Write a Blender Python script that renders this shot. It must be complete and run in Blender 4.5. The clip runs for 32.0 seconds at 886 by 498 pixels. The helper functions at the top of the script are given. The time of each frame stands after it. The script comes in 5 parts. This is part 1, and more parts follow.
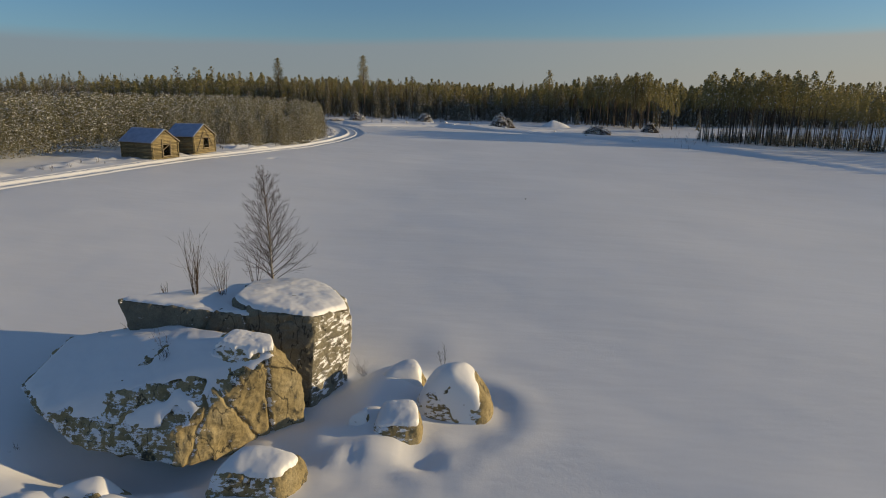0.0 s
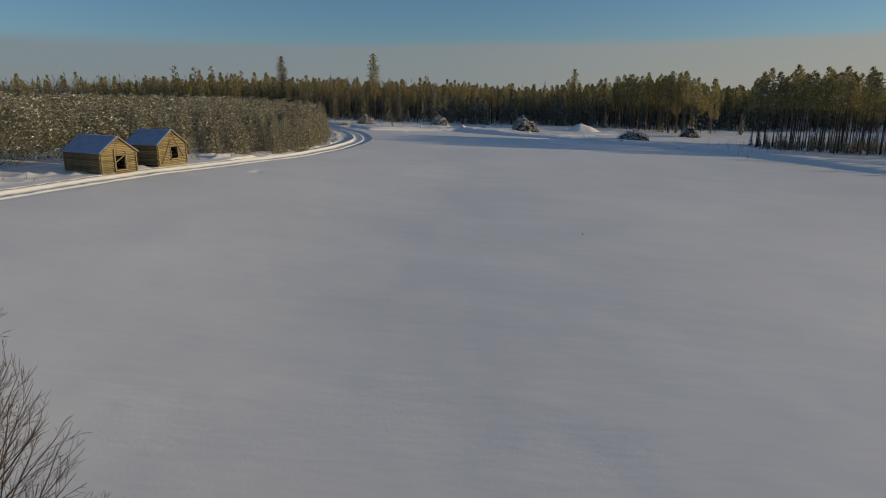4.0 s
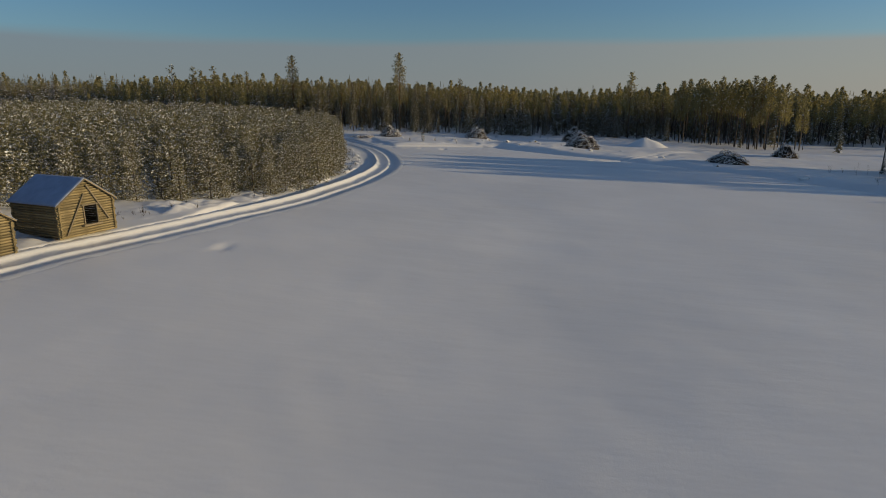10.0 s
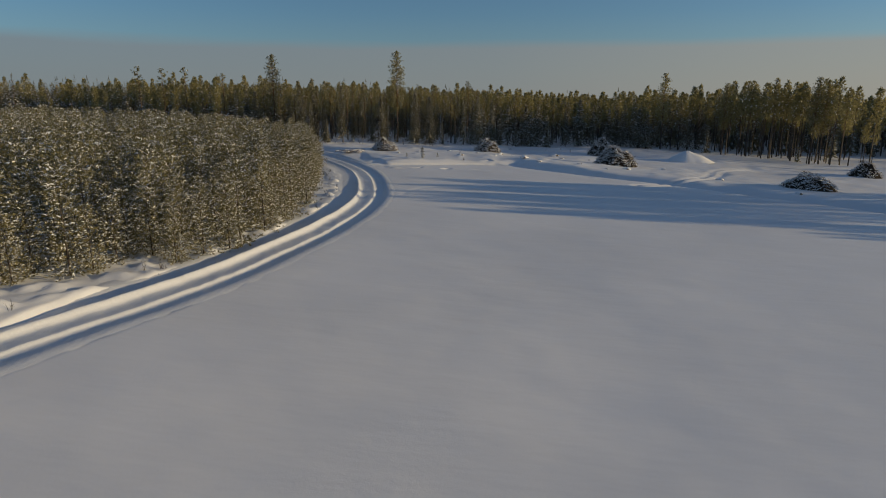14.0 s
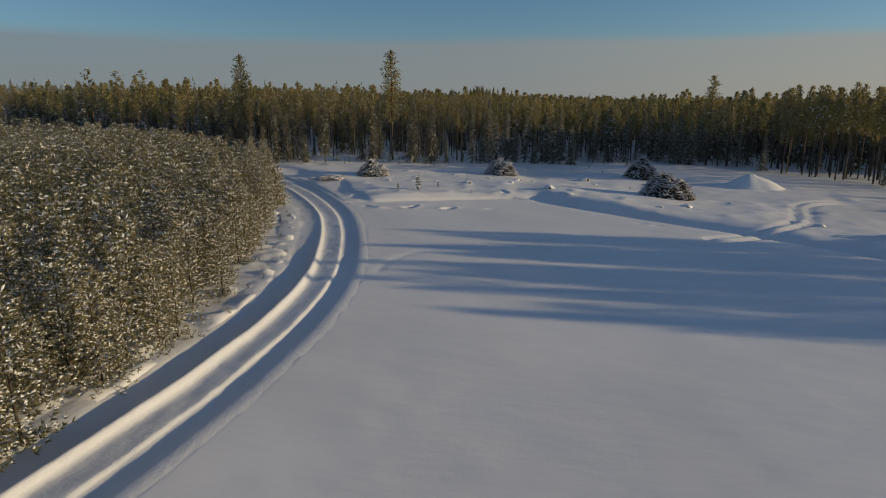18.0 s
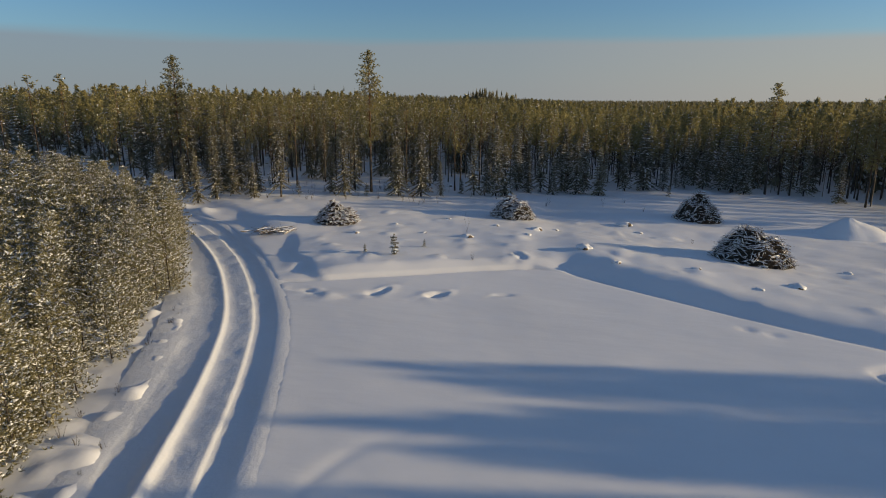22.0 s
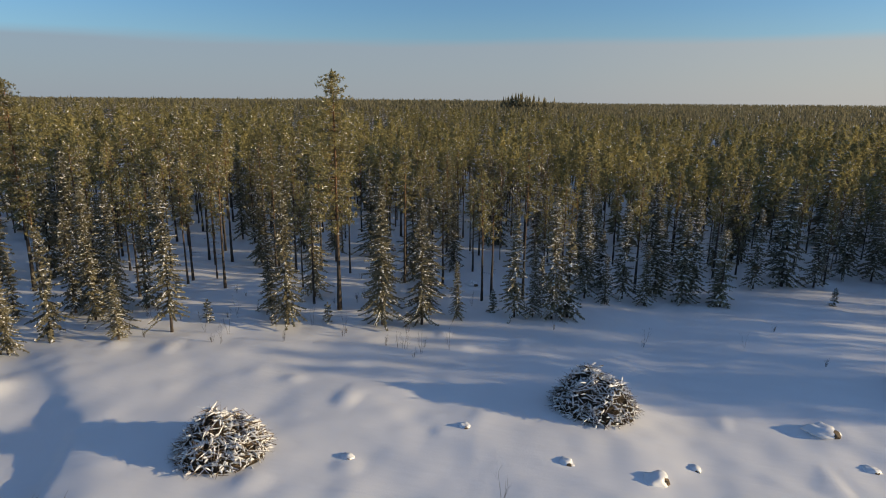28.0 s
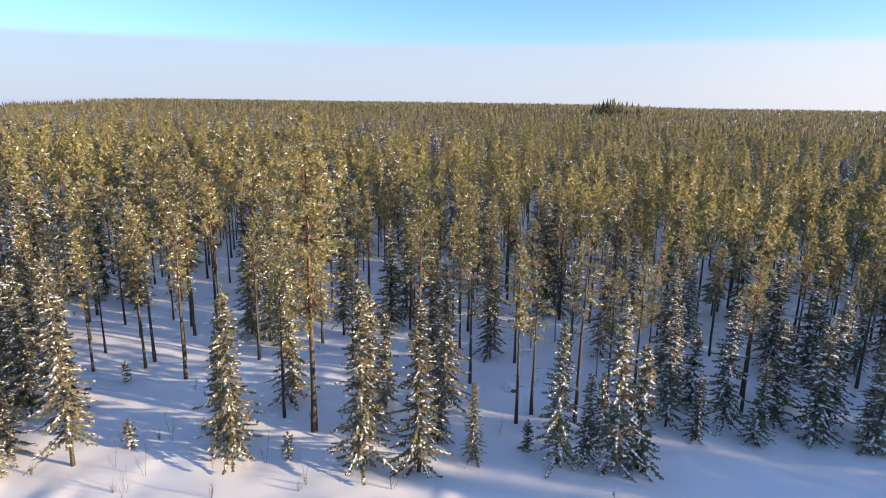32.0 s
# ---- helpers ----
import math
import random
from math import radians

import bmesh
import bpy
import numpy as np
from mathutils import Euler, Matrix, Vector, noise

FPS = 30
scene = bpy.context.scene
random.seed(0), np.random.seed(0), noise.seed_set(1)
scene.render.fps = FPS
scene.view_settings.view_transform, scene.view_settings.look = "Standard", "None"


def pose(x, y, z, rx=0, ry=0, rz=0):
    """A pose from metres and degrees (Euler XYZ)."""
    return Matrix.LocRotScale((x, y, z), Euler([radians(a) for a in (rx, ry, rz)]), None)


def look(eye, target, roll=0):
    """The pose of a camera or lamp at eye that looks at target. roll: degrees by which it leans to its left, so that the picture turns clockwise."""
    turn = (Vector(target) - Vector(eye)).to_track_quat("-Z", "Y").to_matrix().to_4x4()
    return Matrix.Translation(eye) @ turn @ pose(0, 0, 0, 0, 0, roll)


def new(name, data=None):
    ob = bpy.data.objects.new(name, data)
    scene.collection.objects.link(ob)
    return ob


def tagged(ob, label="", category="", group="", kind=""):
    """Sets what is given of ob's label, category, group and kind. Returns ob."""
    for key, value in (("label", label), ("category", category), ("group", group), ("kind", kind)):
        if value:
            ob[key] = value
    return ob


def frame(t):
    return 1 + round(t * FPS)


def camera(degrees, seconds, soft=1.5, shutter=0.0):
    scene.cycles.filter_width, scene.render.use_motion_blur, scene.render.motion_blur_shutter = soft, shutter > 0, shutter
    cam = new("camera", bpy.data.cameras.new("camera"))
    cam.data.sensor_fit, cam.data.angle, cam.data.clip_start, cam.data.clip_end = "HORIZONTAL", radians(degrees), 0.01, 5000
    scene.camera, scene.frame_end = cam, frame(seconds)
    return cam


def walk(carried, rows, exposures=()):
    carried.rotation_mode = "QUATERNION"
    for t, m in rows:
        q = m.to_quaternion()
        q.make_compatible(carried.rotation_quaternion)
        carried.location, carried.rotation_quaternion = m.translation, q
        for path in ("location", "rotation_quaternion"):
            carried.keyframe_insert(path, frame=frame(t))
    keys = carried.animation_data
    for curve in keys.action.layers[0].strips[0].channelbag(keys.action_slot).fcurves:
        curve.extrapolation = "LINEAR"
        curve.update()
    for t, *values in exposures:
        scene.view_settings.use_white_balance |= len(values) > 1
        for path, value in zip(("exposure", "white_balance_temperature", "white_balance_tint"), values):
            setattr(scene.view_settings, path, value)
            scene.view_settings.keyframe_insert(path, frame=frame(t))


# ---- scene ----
cam = camera(73.0, 32.0, soft=1.0)
PATH = [
    (0, (-2.492, 1.060, 8.593), (-2.532, 3.001, 8.111), -0.20),
    (1, (-2.596, 5.047, 8.315), (-2.650, 6.987, 7.835), -0.30),
    (2, (-2.864, 9.244, 8.306), (-2.928, 11.184, 7.826), -0.10),
    (3, (-3.399, 13.799, 8.066), (-3.472, 15.740, 7.593), -0.20),
    (6, (-4.893, 26.630, 9.220), (-5.001, 28.571, 8.745), -0.10),
    (8, (-7.704, 36.461, 9.816), (-7.829, 38.399, 9.340), 0.10),
    (9, (-9.070, 41.812, 10.374), (-9.200, 43.749, 9.897), 0.20),
    (11, (-10.579, 53.026, 11.038), (-10.727, 54.963, 10.561), 0.10),
    (13, (-10.995, 65.017, 11.653), (-11.152, 66.953, 11.178), 0.10),
    (14, (-11.271, 71.924, 11.828), (-11.433, 73.862, 11.356), 0.10),
    (17, (-11.666, 91.254, 13.947), (-11.859, 93.185, 13.464), -0.10),
    (19, (-13.080, 104.795, 14.855), (-13.274, 106.726, 14.372), 0.10),
    (21, (-13.645, 119.008, 15.777), (-13.846, 120.940, 15.299), 0.10),
    (23, (-14.001, 132.718, 17.358), (-14.201, 134.648, 16.874), 0.30),
    (25, (-15.051, 146.374, 18.940), (-15.273, 148.301, 18.457), 0.40),
    (27.5, (-16.719, 163.166, 21.060), (-17.028, 165.083, 20.578), 0.40),
    (28, (-16.892, 166.564, 21.301), (-17.198, 168.481, 20.822), 0.40),
    (29, (-16.792, 172.557, 21.929), (-17.081, 174.477, 21.453), 0.50),
    (30, (-16.057, 177.317, 22.835), (-16.391, 179.231, 22.361), 0.40),
    (31, (-16.109, 181.092, 23.657), (-16.509, 182.994, 23.185), 0.70),
    (32, (-15.616, 184.455, 24.170), (-16.196, 186.309, 23.695), 0.80),
]
EXPOSURES = [(0, 0.1, 7000, 11), (2, 0.02, 7050, 10), (6, -0.06, 7050, 10), (8, -0.09, 7000, 10), (14, -0.12, 7000, 10), (17, -0.11, 7000, 10), (19, 0.06, 7000, 11), (20, 0.22, 6950, 11), (21, 0.4, 6900, 12), (22, 0.27, 6850, 12), (23, 0.1, 6850, 12),
             (25, -0.06, 6850, 12), (27.5, 0.4, 6700, 12), (29, 0.92, 6600, 15), (30, 1.2, 6500, 18), (31, 1.47, 6450, 19), (32, 1.62, 6400, 20)]
walk(cam, [(t, look(eye, target, roll)) for t, eye, target, roll in PATH], EXPOSURES)
# ---------- world, sun, exposure ----------
SUN_EL, SUN_AZ = 8.7, 4.0      # degrees above the horizon, degrees from +x towards +y
world = bpy.data.worlds.new("winter_sky")
scene.world = world
world.use_nodes = True
wt = world.node_tree
wt.nodes.clear()


def node(tree, kind, **values):
    n = tree.nodes.new(kind)
    for k, v in values.items():
        n.inputs[k.replace("_", " ")].default_value = v
    return n


def ramp(tree, source, stops):
    r = tree.nodes.new("ShaderNodeValToRGB")
    el = r.color_ramp.elements
    while len(el) < len(stops):
        el.new(0.5)
    for e, (p, c) in zip(el, stops):
        e.position, e.color = p, (*c, 1)
    tree.links.new(source, r.inputs[0])
    return r.outputs[0]


sky = wt.nodes.new("ShaderNodeTexSky")
sky.sky_type, sky.sun_disc = "NISHITA", False
sky.sun_elevation, sky.sun_rotation = radians(SUN_EL), radians(90 - SUN_AZ)
sky.altitude, sky.air_density, sky.dust_density, sky.ozone_density = 100, 1.0, 0.2, 4.6
tc = wt.nodes.new("ShaderNodeTexCoord")
sep = wt.nodes.new("ShaderNodeSeparateXYZ")
wt.links.new(tc.outputs["Generated"], sep.inputs[0])
stretch = wt.nodes.new("ShaderNodeMapping")
stretch.inputs["Scale"].default_value = (1.2, 1.2, 14)
wt.links.new(tc.outputs["Generated"], stretch.inputs["Vector"])
wisp = node(wt, "ShaderNodeTexNoise", Scale=2.2, Detail=5.0, Roughness=0.55)
wt.links.new(stretch.outputs[0], wisp.inputs["Vector"])
lift = wt.nodes.new("ShaderNodeMath")
lift.operation = "MULTIPLY_ADD"
lift.inputs[1].default_value = 0.016
wt.links.new(wisp.outputs["Fac"], lift.inputs[0])
wt.links.new(sep.outputs["Z"], lift.inputs[2])
veil = ramp(wt, lift.outputs[0], [(0.0, (0.9, 0.9, 0.9)), (0.091, (0.80, 0.80, 0.80)), (0.097, (0.47, 0.47, 0.47)), (0.104, (0.14, 0.14, 0.14)), (0.14, (0.06, 0.06, 0.06)), (0.5, (0.15, 0.15, 0.15))])
veil_mix = wt.nodes.new("ShaderNodeMix")
veil_mix.data_type = "RGBA"
wt.links.new(veil, veil_mix.inputs[0])
wt.links.new(sky.outputs[0], veil_mix.inputs[6])
side_x = wt.nodes.new("ShaderNodeMapRange")
side_x.inputs["From Min"].default_value, side_x.inputs["From Max"].default_value = -0.7, 0.7
wt.links.new(sep.outputs["X"], side_x.inputs["Value"])
veil_col = ramp(wt, side_x.outputs[0], [(0.0, (0.54, 0.65, 0.78)), (0.5, (0.65, 0.735, 0.82)), (1.0, (0.99, 0.97, 0.92))])
veil_gain = wt.nodes.new("ShaderNodeVectorMath")
veil_gain.operation = "SCALE"
veil_gain.inputs["Scale"].default_value = 3.0
wt.links.new(veil_col, veil_gain.inputs[0])
wt.links.new(veil_gain.outputs[0], veil_mix.inputs[7])
bg = node(wt, "ShaderNodeBackground", Strength=0.116)
wt.links.new(veil_mix.outputs[2], bg.inputs["Color"])
wo = wt.nodes.new("ShaderNodeOutputWorld")
wt.links.new(bg.outputs[0], wo.inputs[0])

sun = bpy.data.lights.new("sun", "SUN")
sun.energy, sun.angle, sun.color = 3.9, radians(0.6), (1.0, 0.80, 0.48)
ce, se = math.cos(radians(SUN_EL)), math.sin(radians(SUN_EL))
ca, sa = math.cos(radians(SUN_AZ)), math.sin(radians(SUN_AZ))
new("sun", sun).matrix_world = look((200 * ce * ca, 200 * ce * sa, 200 * se), (0, 0, 0))


# ---------- materials ----------
def material(name, rough=0.7, spec=0.3):
    m = bpy.data.materials.new(name)
    m.use_nodes = True
    b = m.node_tree.nodes["Principled BSDF"]
    b.inputs["Roughness"].default_value, b.inputs["Specular IOR Level"].default_value = rough, spec
    return m, m.node_tree, b


def coords(tree, scale=(1, 1, 1), kind="Object"):
    t = tree.nodes.new("ShaderNodeTexCoord")
    mp = tree.nodes.new("ShaderNodeMapping")
    mp.inputs["Scale"].default_value = scale
    tree.links.new(t.outputs[kind], mp.inputs["Vector"])
    return mp.outputs[0]


def noise_tex(tree, vec, scale, detail=4.0, rough=0.55):
    n = node(tree, "ShaderNodeTexNoise", Scale=scale, Detail=detail, Roughness=rough)
    if vec is not None:
        tree.links.new(vec, n.inputs["Vector"])
    return n.outputs["Fac"]


def bump(tree, bsdf, height, strength, distance, chain=None):
    b = node(tree, "ShaderNodeBump", Strength=strength, Distance=distance)
    tree.links.new(height, b.inputs["Height"])
    if chain is not None:
        tree.links.new(chain, b.inputs["Normal"])
    tree.links.new(b.outputs[0], bsdf.inputs["Normal"])
    return b.outputs[0]


def mix(tree, fac, a, b):
    """Colour mix; a and b are sockets or triples."""
    m = tree.nodes.new("ShaderNodeMix")
    m.data_type = "RGBA"
    for slot, v in ((0, fac), (6, a), (7, b)):
        if isinstance(v, tuple):
            m.inputs[slot].default_value = (*v, 1)
        elif isinstance(v, float):
            m.inputs[slot].default_value = v
        else:
            tree.links.new(v, m.inputs[slot])
    return m.outputs[2]


def make_snow(name, tone, big=0.5, fine=0.35, drift=0.0):
    m, t, b = material(name, 0.5, 1.0)
    v = coords(t)
    col = ramp(t, noise_tex(t, v, 0.07, 6, 0.6), [(0.3, tuple(c * 0.90 for c in tone)), (0.7, tone)])
    t.links.new(col, b.inputs["Base Color"])
    chain = None
    if drift > 0:
        turned = coords(t, (0.5, 1.6, 1))
        turned.node.inputs["Rotation"].default_value = (0, 0, radians(38))
        chain = bump(t, b, noise_tex(t, turned, 0.16, 4, 0.5), drift, 1.2)
        patch = ramp(t, noise_tex(t, v, 0.11, 3), [(0.45, (0, 0, 0)), (0.62, (1, 1, 1))])
        ripple = node(t, "ShaderNodeMath")
        ripple.operation = "MULTIPLY"
        t.links.new(patch, ripple.inputs[0])
        t.links.new(noise_tex(t, v, 2.4, 6, 0.7), ripple.inputs[1])
        chain = bump(t, b, ripple.outputs[0], 0.13, 0.10, chain)
    else:
        chain = bump(t, b, noise_tex(t, v, big, 6, 0.6), 0.35 if not drift else 0.18, 0.09 if not drift else 0.07)
    bump(t, b, noise_tex(t, v, 9.0, 5, 0.7), fine, 0.025, chain)
    return m


SNOW = make_snow("snow", (0.82, 0.82, 0.83), 0.5, 0.16, 0.13)
SNOW_PACKED = make_snow("packed_snow", (0.76, 0.77, 0.79), 3.0, 0.45)
TREE_SNOW = make_snow("crusted_snow", (0.80, 0.80, 0.80), 1.2, 0.2, -1)
SNOW_CAP = make_snow("snow_cap", (0.83, 0.83, 0.84), 0.6, 0.2, -1)


def make_needles(name, dark, light):
    m, t, b = material(name, 0.6, 0.25)
    info = t.nodes.new("ShaderNodeObjectInfo")
    geo = t.nodes.new("ShaderNodeNewGeometry")
    a = mix(t, geo.outputs["Random Per Island"], dark, light)
    tint = ramp(t, info.outputs["Random"], [(0.0, (0.75, 0.75, 0.75)), (1.0, (1.2, 1.15, 1.05))])
    mm = t.nodes.new("ShaderNodeMix")
    mm.data_type, mm.blend_type = "RGBA", "MULTIPLY"
    mm.inputs[0].default_value = 1.0
    t.links.new(a, mm.inputs[6])
    t.links.new(tint, mm.inputs[7])
    t.links.new(mm.outputs[2], b.inputs["Base Color"])
    thin = t.nodes.new("ShaderNodeBsdfTranslucent")
    t.links.new(mm.outputs[2], thin.inputs["Color"])
    both = t.nodes.new("ShaderNodeMixShader")
    both.inputs[0].default_value = 0.45
    t.links.new(b.outputs[0], both.inputs[1])
    t.links.new(thin.outputs[0], both.inputs[2])
    t.links.new(both.outputs[0], t.nodes["Material Output"].inputs["Surface"])
    return m


PINE = make_needles("pine_needles", (0.175, 0.163, 0.082), (0.43, 0.385, 0.18))
SPRUCE = make_needles("spruce_needles", (0.13, 0.125, 0.09), (0.345, 0.32, 0.22))
YOUNG = make_needles("young_pine_needles", (0.145, 0.14, 0.078), (0.38, 0.345, 0.195))
FAR_PINE = make_needles("distant_needles", (0.085, 0.083, 0.052), (0.22, 0.20, 0.125))
TWIG = make_needles("bare_twigs", (0.045, 0.032, 0.024), (0.11, 0.078, 0.055))


def make_bark(name, low, high, z0, z1):
    m, t, b = material(name, 0.85, 0.15)
    v = coords(t)
    s = t.nodes.new("ShaderNodeSeparateXYZ")
    t.links.new(v, s.inputs[0])
    rng = t.nodes.new("ShaderNodeMapRange")
    rng.inputs["From Min"].default_value, rng.inputs["From Max"].default_value = z0, z1
    t.links.new(s.outputs["Z"], rng.inputs["Value"])
    base = mix(t, rng.outputs[0], low, high)
    plates = noise_tex(t, coords(t, (6, 6, 1.6)), 2.0, 5, 0.7)
    col = mix(t, ramp(t, plates, [(0.4, (0, 0, 0)), (0.62, (1, 1, 1))]), tuple(c * 0.45 for c in low), base)
    t.links.new(col, b.inputs["Base Color"])
    bump(t, b, plates, 0.8, 0.04)
    return m


BARK_PINE = make_bark("pine_bark", (0.10, 0.085, 0.072), (0.31, 0.165, 0.085), 4.0, 11.0)
BARK_SPRUCE = make_bark("spruce_bark", (0.11, 0.09, 0.075), (0.14, 0.11, 0.085), 2.0, 12.0)
BARK_BIRCH = make_bark("birch_bark", (0.42, 0.38, 0.32), (0.20, 0.14, 0.11), 1.2, 3.2)


def make_rock(name, frost, stones, windward):
    """Granite; rime clings mostly to the faces that look along windward."""
    m, t, b = material(name, 0.85, 0.2)
    v = coords(t)
    base = ramp(t, noise_tex(t, v, 0.9, 6, 0.62), [(0.3, stones[0]), (0.5, stones[1]), (0.72, stones[2])])
    grain = ramp(t, noise_tex(t, v, 22, 4, 0.7), [(0.35, (0.6, 0.6, 0.6)), (0.65, (1.15, 1.15, 1.15))])
    mm = t.nodes.new("ShaderNodeMix")
    mm.data_type, mm.blend_type = "RGBA", "MULTIPLY"
    mm.inputs[0].default_value = 0.6
    t.links.new(base, mm.inputs[6])
    t.links.new(grain, mm.inputs[7])
    lichen = ramp(t, noise_tex(t, coords(t, (1, 1, 0.6)), 1.6, 9, 0.74), [(0.57, (0, 0, 0)), (0.63, (1, 1, 1))])
    col = mix(t, lichen, mm.outputs[2], (0.075, 0.068, 0.05))
    veins = t.nodes.new("ShaderNodeTexNoise")
    veins.inputs["Scale"].default_value, veins.inputs["Detail"].default_value = 0.8, 5.0
    t.links.new(coords(t, (1.3, 1.3, 0.45)), veins.inputs["Vector"])
    seam = ramp(t, veins.outputs["Fac"], [(0.488, (0, 0, 0)), (0.5, (1, 1, 1)), (0.512, (0, 0, 0))])
    col = mix(t, seam, col, (0.05, 0.045, 0.035))
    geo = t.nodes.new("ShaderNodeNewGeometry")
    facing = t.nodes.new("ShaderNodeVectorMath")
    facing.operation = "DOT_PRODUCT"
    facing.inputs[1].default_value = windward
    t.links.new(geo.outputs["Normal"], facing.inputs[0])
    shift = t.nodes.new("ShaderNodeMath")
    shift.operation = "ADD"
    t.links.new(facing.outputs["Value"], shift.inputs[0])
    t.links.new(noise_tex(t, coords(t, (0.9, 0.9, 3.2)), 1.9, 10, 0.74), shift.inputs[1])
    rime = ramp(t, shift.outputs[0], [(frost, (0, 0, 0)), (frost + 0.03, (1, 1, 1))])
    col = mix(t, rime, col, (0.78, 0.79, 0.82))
    t.links.new(col, b.inputs["Base Color"])
    n1 = bump(t, b, noise_tex(t, v, 1.7, 8, 0.68), 0.7, 0.10)
    bump(t, b, noise_tex(t, v, 14, 5, 0.7), 0.5, 0.03, n1)
    return m


ROCK = make_rock("granite", 0.66, ((0.17, 0.135, 0.07), (0.31, 0.25, 0.135), (0.40, 0.335, 0.205)), (-0.20, -0.13, 0.06))
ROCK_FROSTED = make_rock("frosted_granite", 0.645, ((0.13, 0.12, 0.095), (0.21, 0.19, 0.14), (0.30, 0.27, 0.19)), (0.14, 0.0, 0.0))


def make_wood(name, dark, light, along=(0.6, 9, 9)):
    m, t, b = material(name, 0.8, 0.2)
    v = coords(t, along)
    info = t.nodes.new("ShaderNodeObjectInfo")
    g = noise_tex(t, v, 1.4, 5, 0.6)
    col = ramp(t, g, [(0.3, dark), (0.7, light)])
    tint = ramp(t, info.outputs["Random"], [(0.0, (0.6, 0.6, 0.6)), (1.0, (1.25, 1.2, 1.12))])
    mm = t.nodes.new("ShaderNodeMix")
    mm.data_type, mm.blend_type = "RGBA", "MULTIPLY"
    mm.inputs[0].default_value = 1.0
    t.links.new(col, mm.inputs[6])
    t.links.new(tint, mm.inputs[7])
    t.links.new(mm.outputs[2], b.inputs["Base Color"])
    bump(t, b, g, 0.5, 0.02)
    return m


LOG = make_wood("weathered_log", (0.11, 0.088, 0.05), (0.34, 0.285, 0.165))
BOARD = make_wood("grey_board", (0.13, 0.11, 0.08), (0.29, 0.245, 0.175))
STICK = make_wood("dry_branch", (0.07, 0.05, 0.035), (0.24, 0.18, 0.12))
ROOF, rt, rb = material("frosted_roofing", 0.55, 0.4)
rt.links.new(ramp(rt, noise_tex(rt, coords(rt), 1.2, 6), [(0.3, (0.24, 0.30, 0.43)), (0.7, (0.33, 0.40, 0.55))]), rb.inputs["Base Color"])
bump(rt, rb, noise_tex(rt, coords(rt), 14, 4), 0.3, 0.02)
# near-black colour for inner brush, with the shade between sticks put into it
SHADED_BRUSH, et, eb = material("shaded_brush", 0.95, 0.1)
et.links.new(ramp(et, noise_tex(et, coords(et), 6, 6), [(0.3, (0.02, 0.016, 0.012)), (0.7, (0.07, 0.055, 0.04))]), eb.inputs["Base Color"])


# ---------- mesh helpers ----------
def mesh_of(name, verts, faces, mats, index=None, smooth=False):
    me = bpy.data.meshes.new(name)
    verts = np.asarray(verts, np.float32)
    if isinstance(faces, np.ndarray):
        n, k = faces.shape
        me.vertices.add(len(verts))
        me.vertices.foreach_set("co", verts.ravel())
        me.loops.add(n * k)
        me.loops.foreach_set("vertex_index", faces.astype(np.int32).ravel())
        me.polygons.add(n)
        me.polygons.foreach_set("loop_start", np.arange(0, n * k, k, dtype=np.int32))
        if index is not None:
            me.polygons.foreach_set("material_index", np.asarray(index, np.int32))
        me.polygons.foreach_set("use_smooth", np.full(n, smooth))
        me.update(calc_edges=True)
    else:
        me.from_pydata(verts.tolist(), [], faces)
        for i, p in enumerate(me.polygons):
            p.use_smooth = smooth
            if index is not None:
                p.material_index = index[i]
    for m in mats:
        me.materials.append(m)
    return me


def part(name, me, parent, label="", m=None):
    ob = new(name, me)
    ob.parent = parent
    if m is not None:
        ob.matrix_local = m
    if label:
        ob["label"] = label
    return ob


def base_at(name, x, y, z, turn=0.0, size=1.0):
    e = new(name)
    e.empty_display_size = 0.2
    e.matrix_world = pose(x, y, z, 0, 0, turn) @ Matrix.Scale(size, 4)
    return e


# ---------- the lie of the land ----------
def lattice(ix, iy, seed):
    h = (ix * 374761393 + iy * 668265263 + seed * 974711) & 0x7FFFFFFF
    h = ((h ^ (h >> 13)) * 1274126177) & 0x7FFFFFFF
    return ((h ^ (h >> 16)) & 0xFFFF) / 65535.0


def value_noise(x, y, scale, seed=0):
    x, y = np.asarray(x, float) / scale, np.asarray(y, float) / scale
    ix, iy = np.floor(x).astype(np.int64), np.floor(y).astype(np.int64)
    fx, fy = x - ix, y - iy
    fx, fy = fx * fx * (3 - 2 * fx), fy * fy * (3 - 2 * fy)
    a, b = lattice(ix, iy, seed), lattice(ix + 1, iy, seed)
    c, d = lattice(ix, iy + 1, seed), lattice(ix + 1, iy + 1, seed)
    return (a * (1 - fx) + b * fx) * (1 - fy) + (c * (1 - fx) + d * fx) * fy - 0.5


def smooth_line(points, step):
    """A Catmull-Rom line through points, resampled evenly."""
    p = np.array([points[0], *points, points[-1]], float)
    out = []
    for i in range(1, len(p) - 2):
        for u in np.linspace(0, 1, 20, endpoint=False):
            a, b, c, d = p[i - 1], p[i], p[i + 1], p[i + 2]
            out.append(0.5 * (2 * b + (c - a) * u + (2 * a - 5 * b + 4 * c - d) * u * u + (3 * b - a - 3 * c + d) * u ** 3))
    out = np.array(out + [p[-1]])
    s = np.concatenate([[0], np.cumsum(np.linalg.norm(np.diff(out, axis=0), axis=1))])
    t = np.arange(0, s[-1], step)
    return np.stack([np.interp(t, s, out[:, k]) for k in (0, 1)], 1)


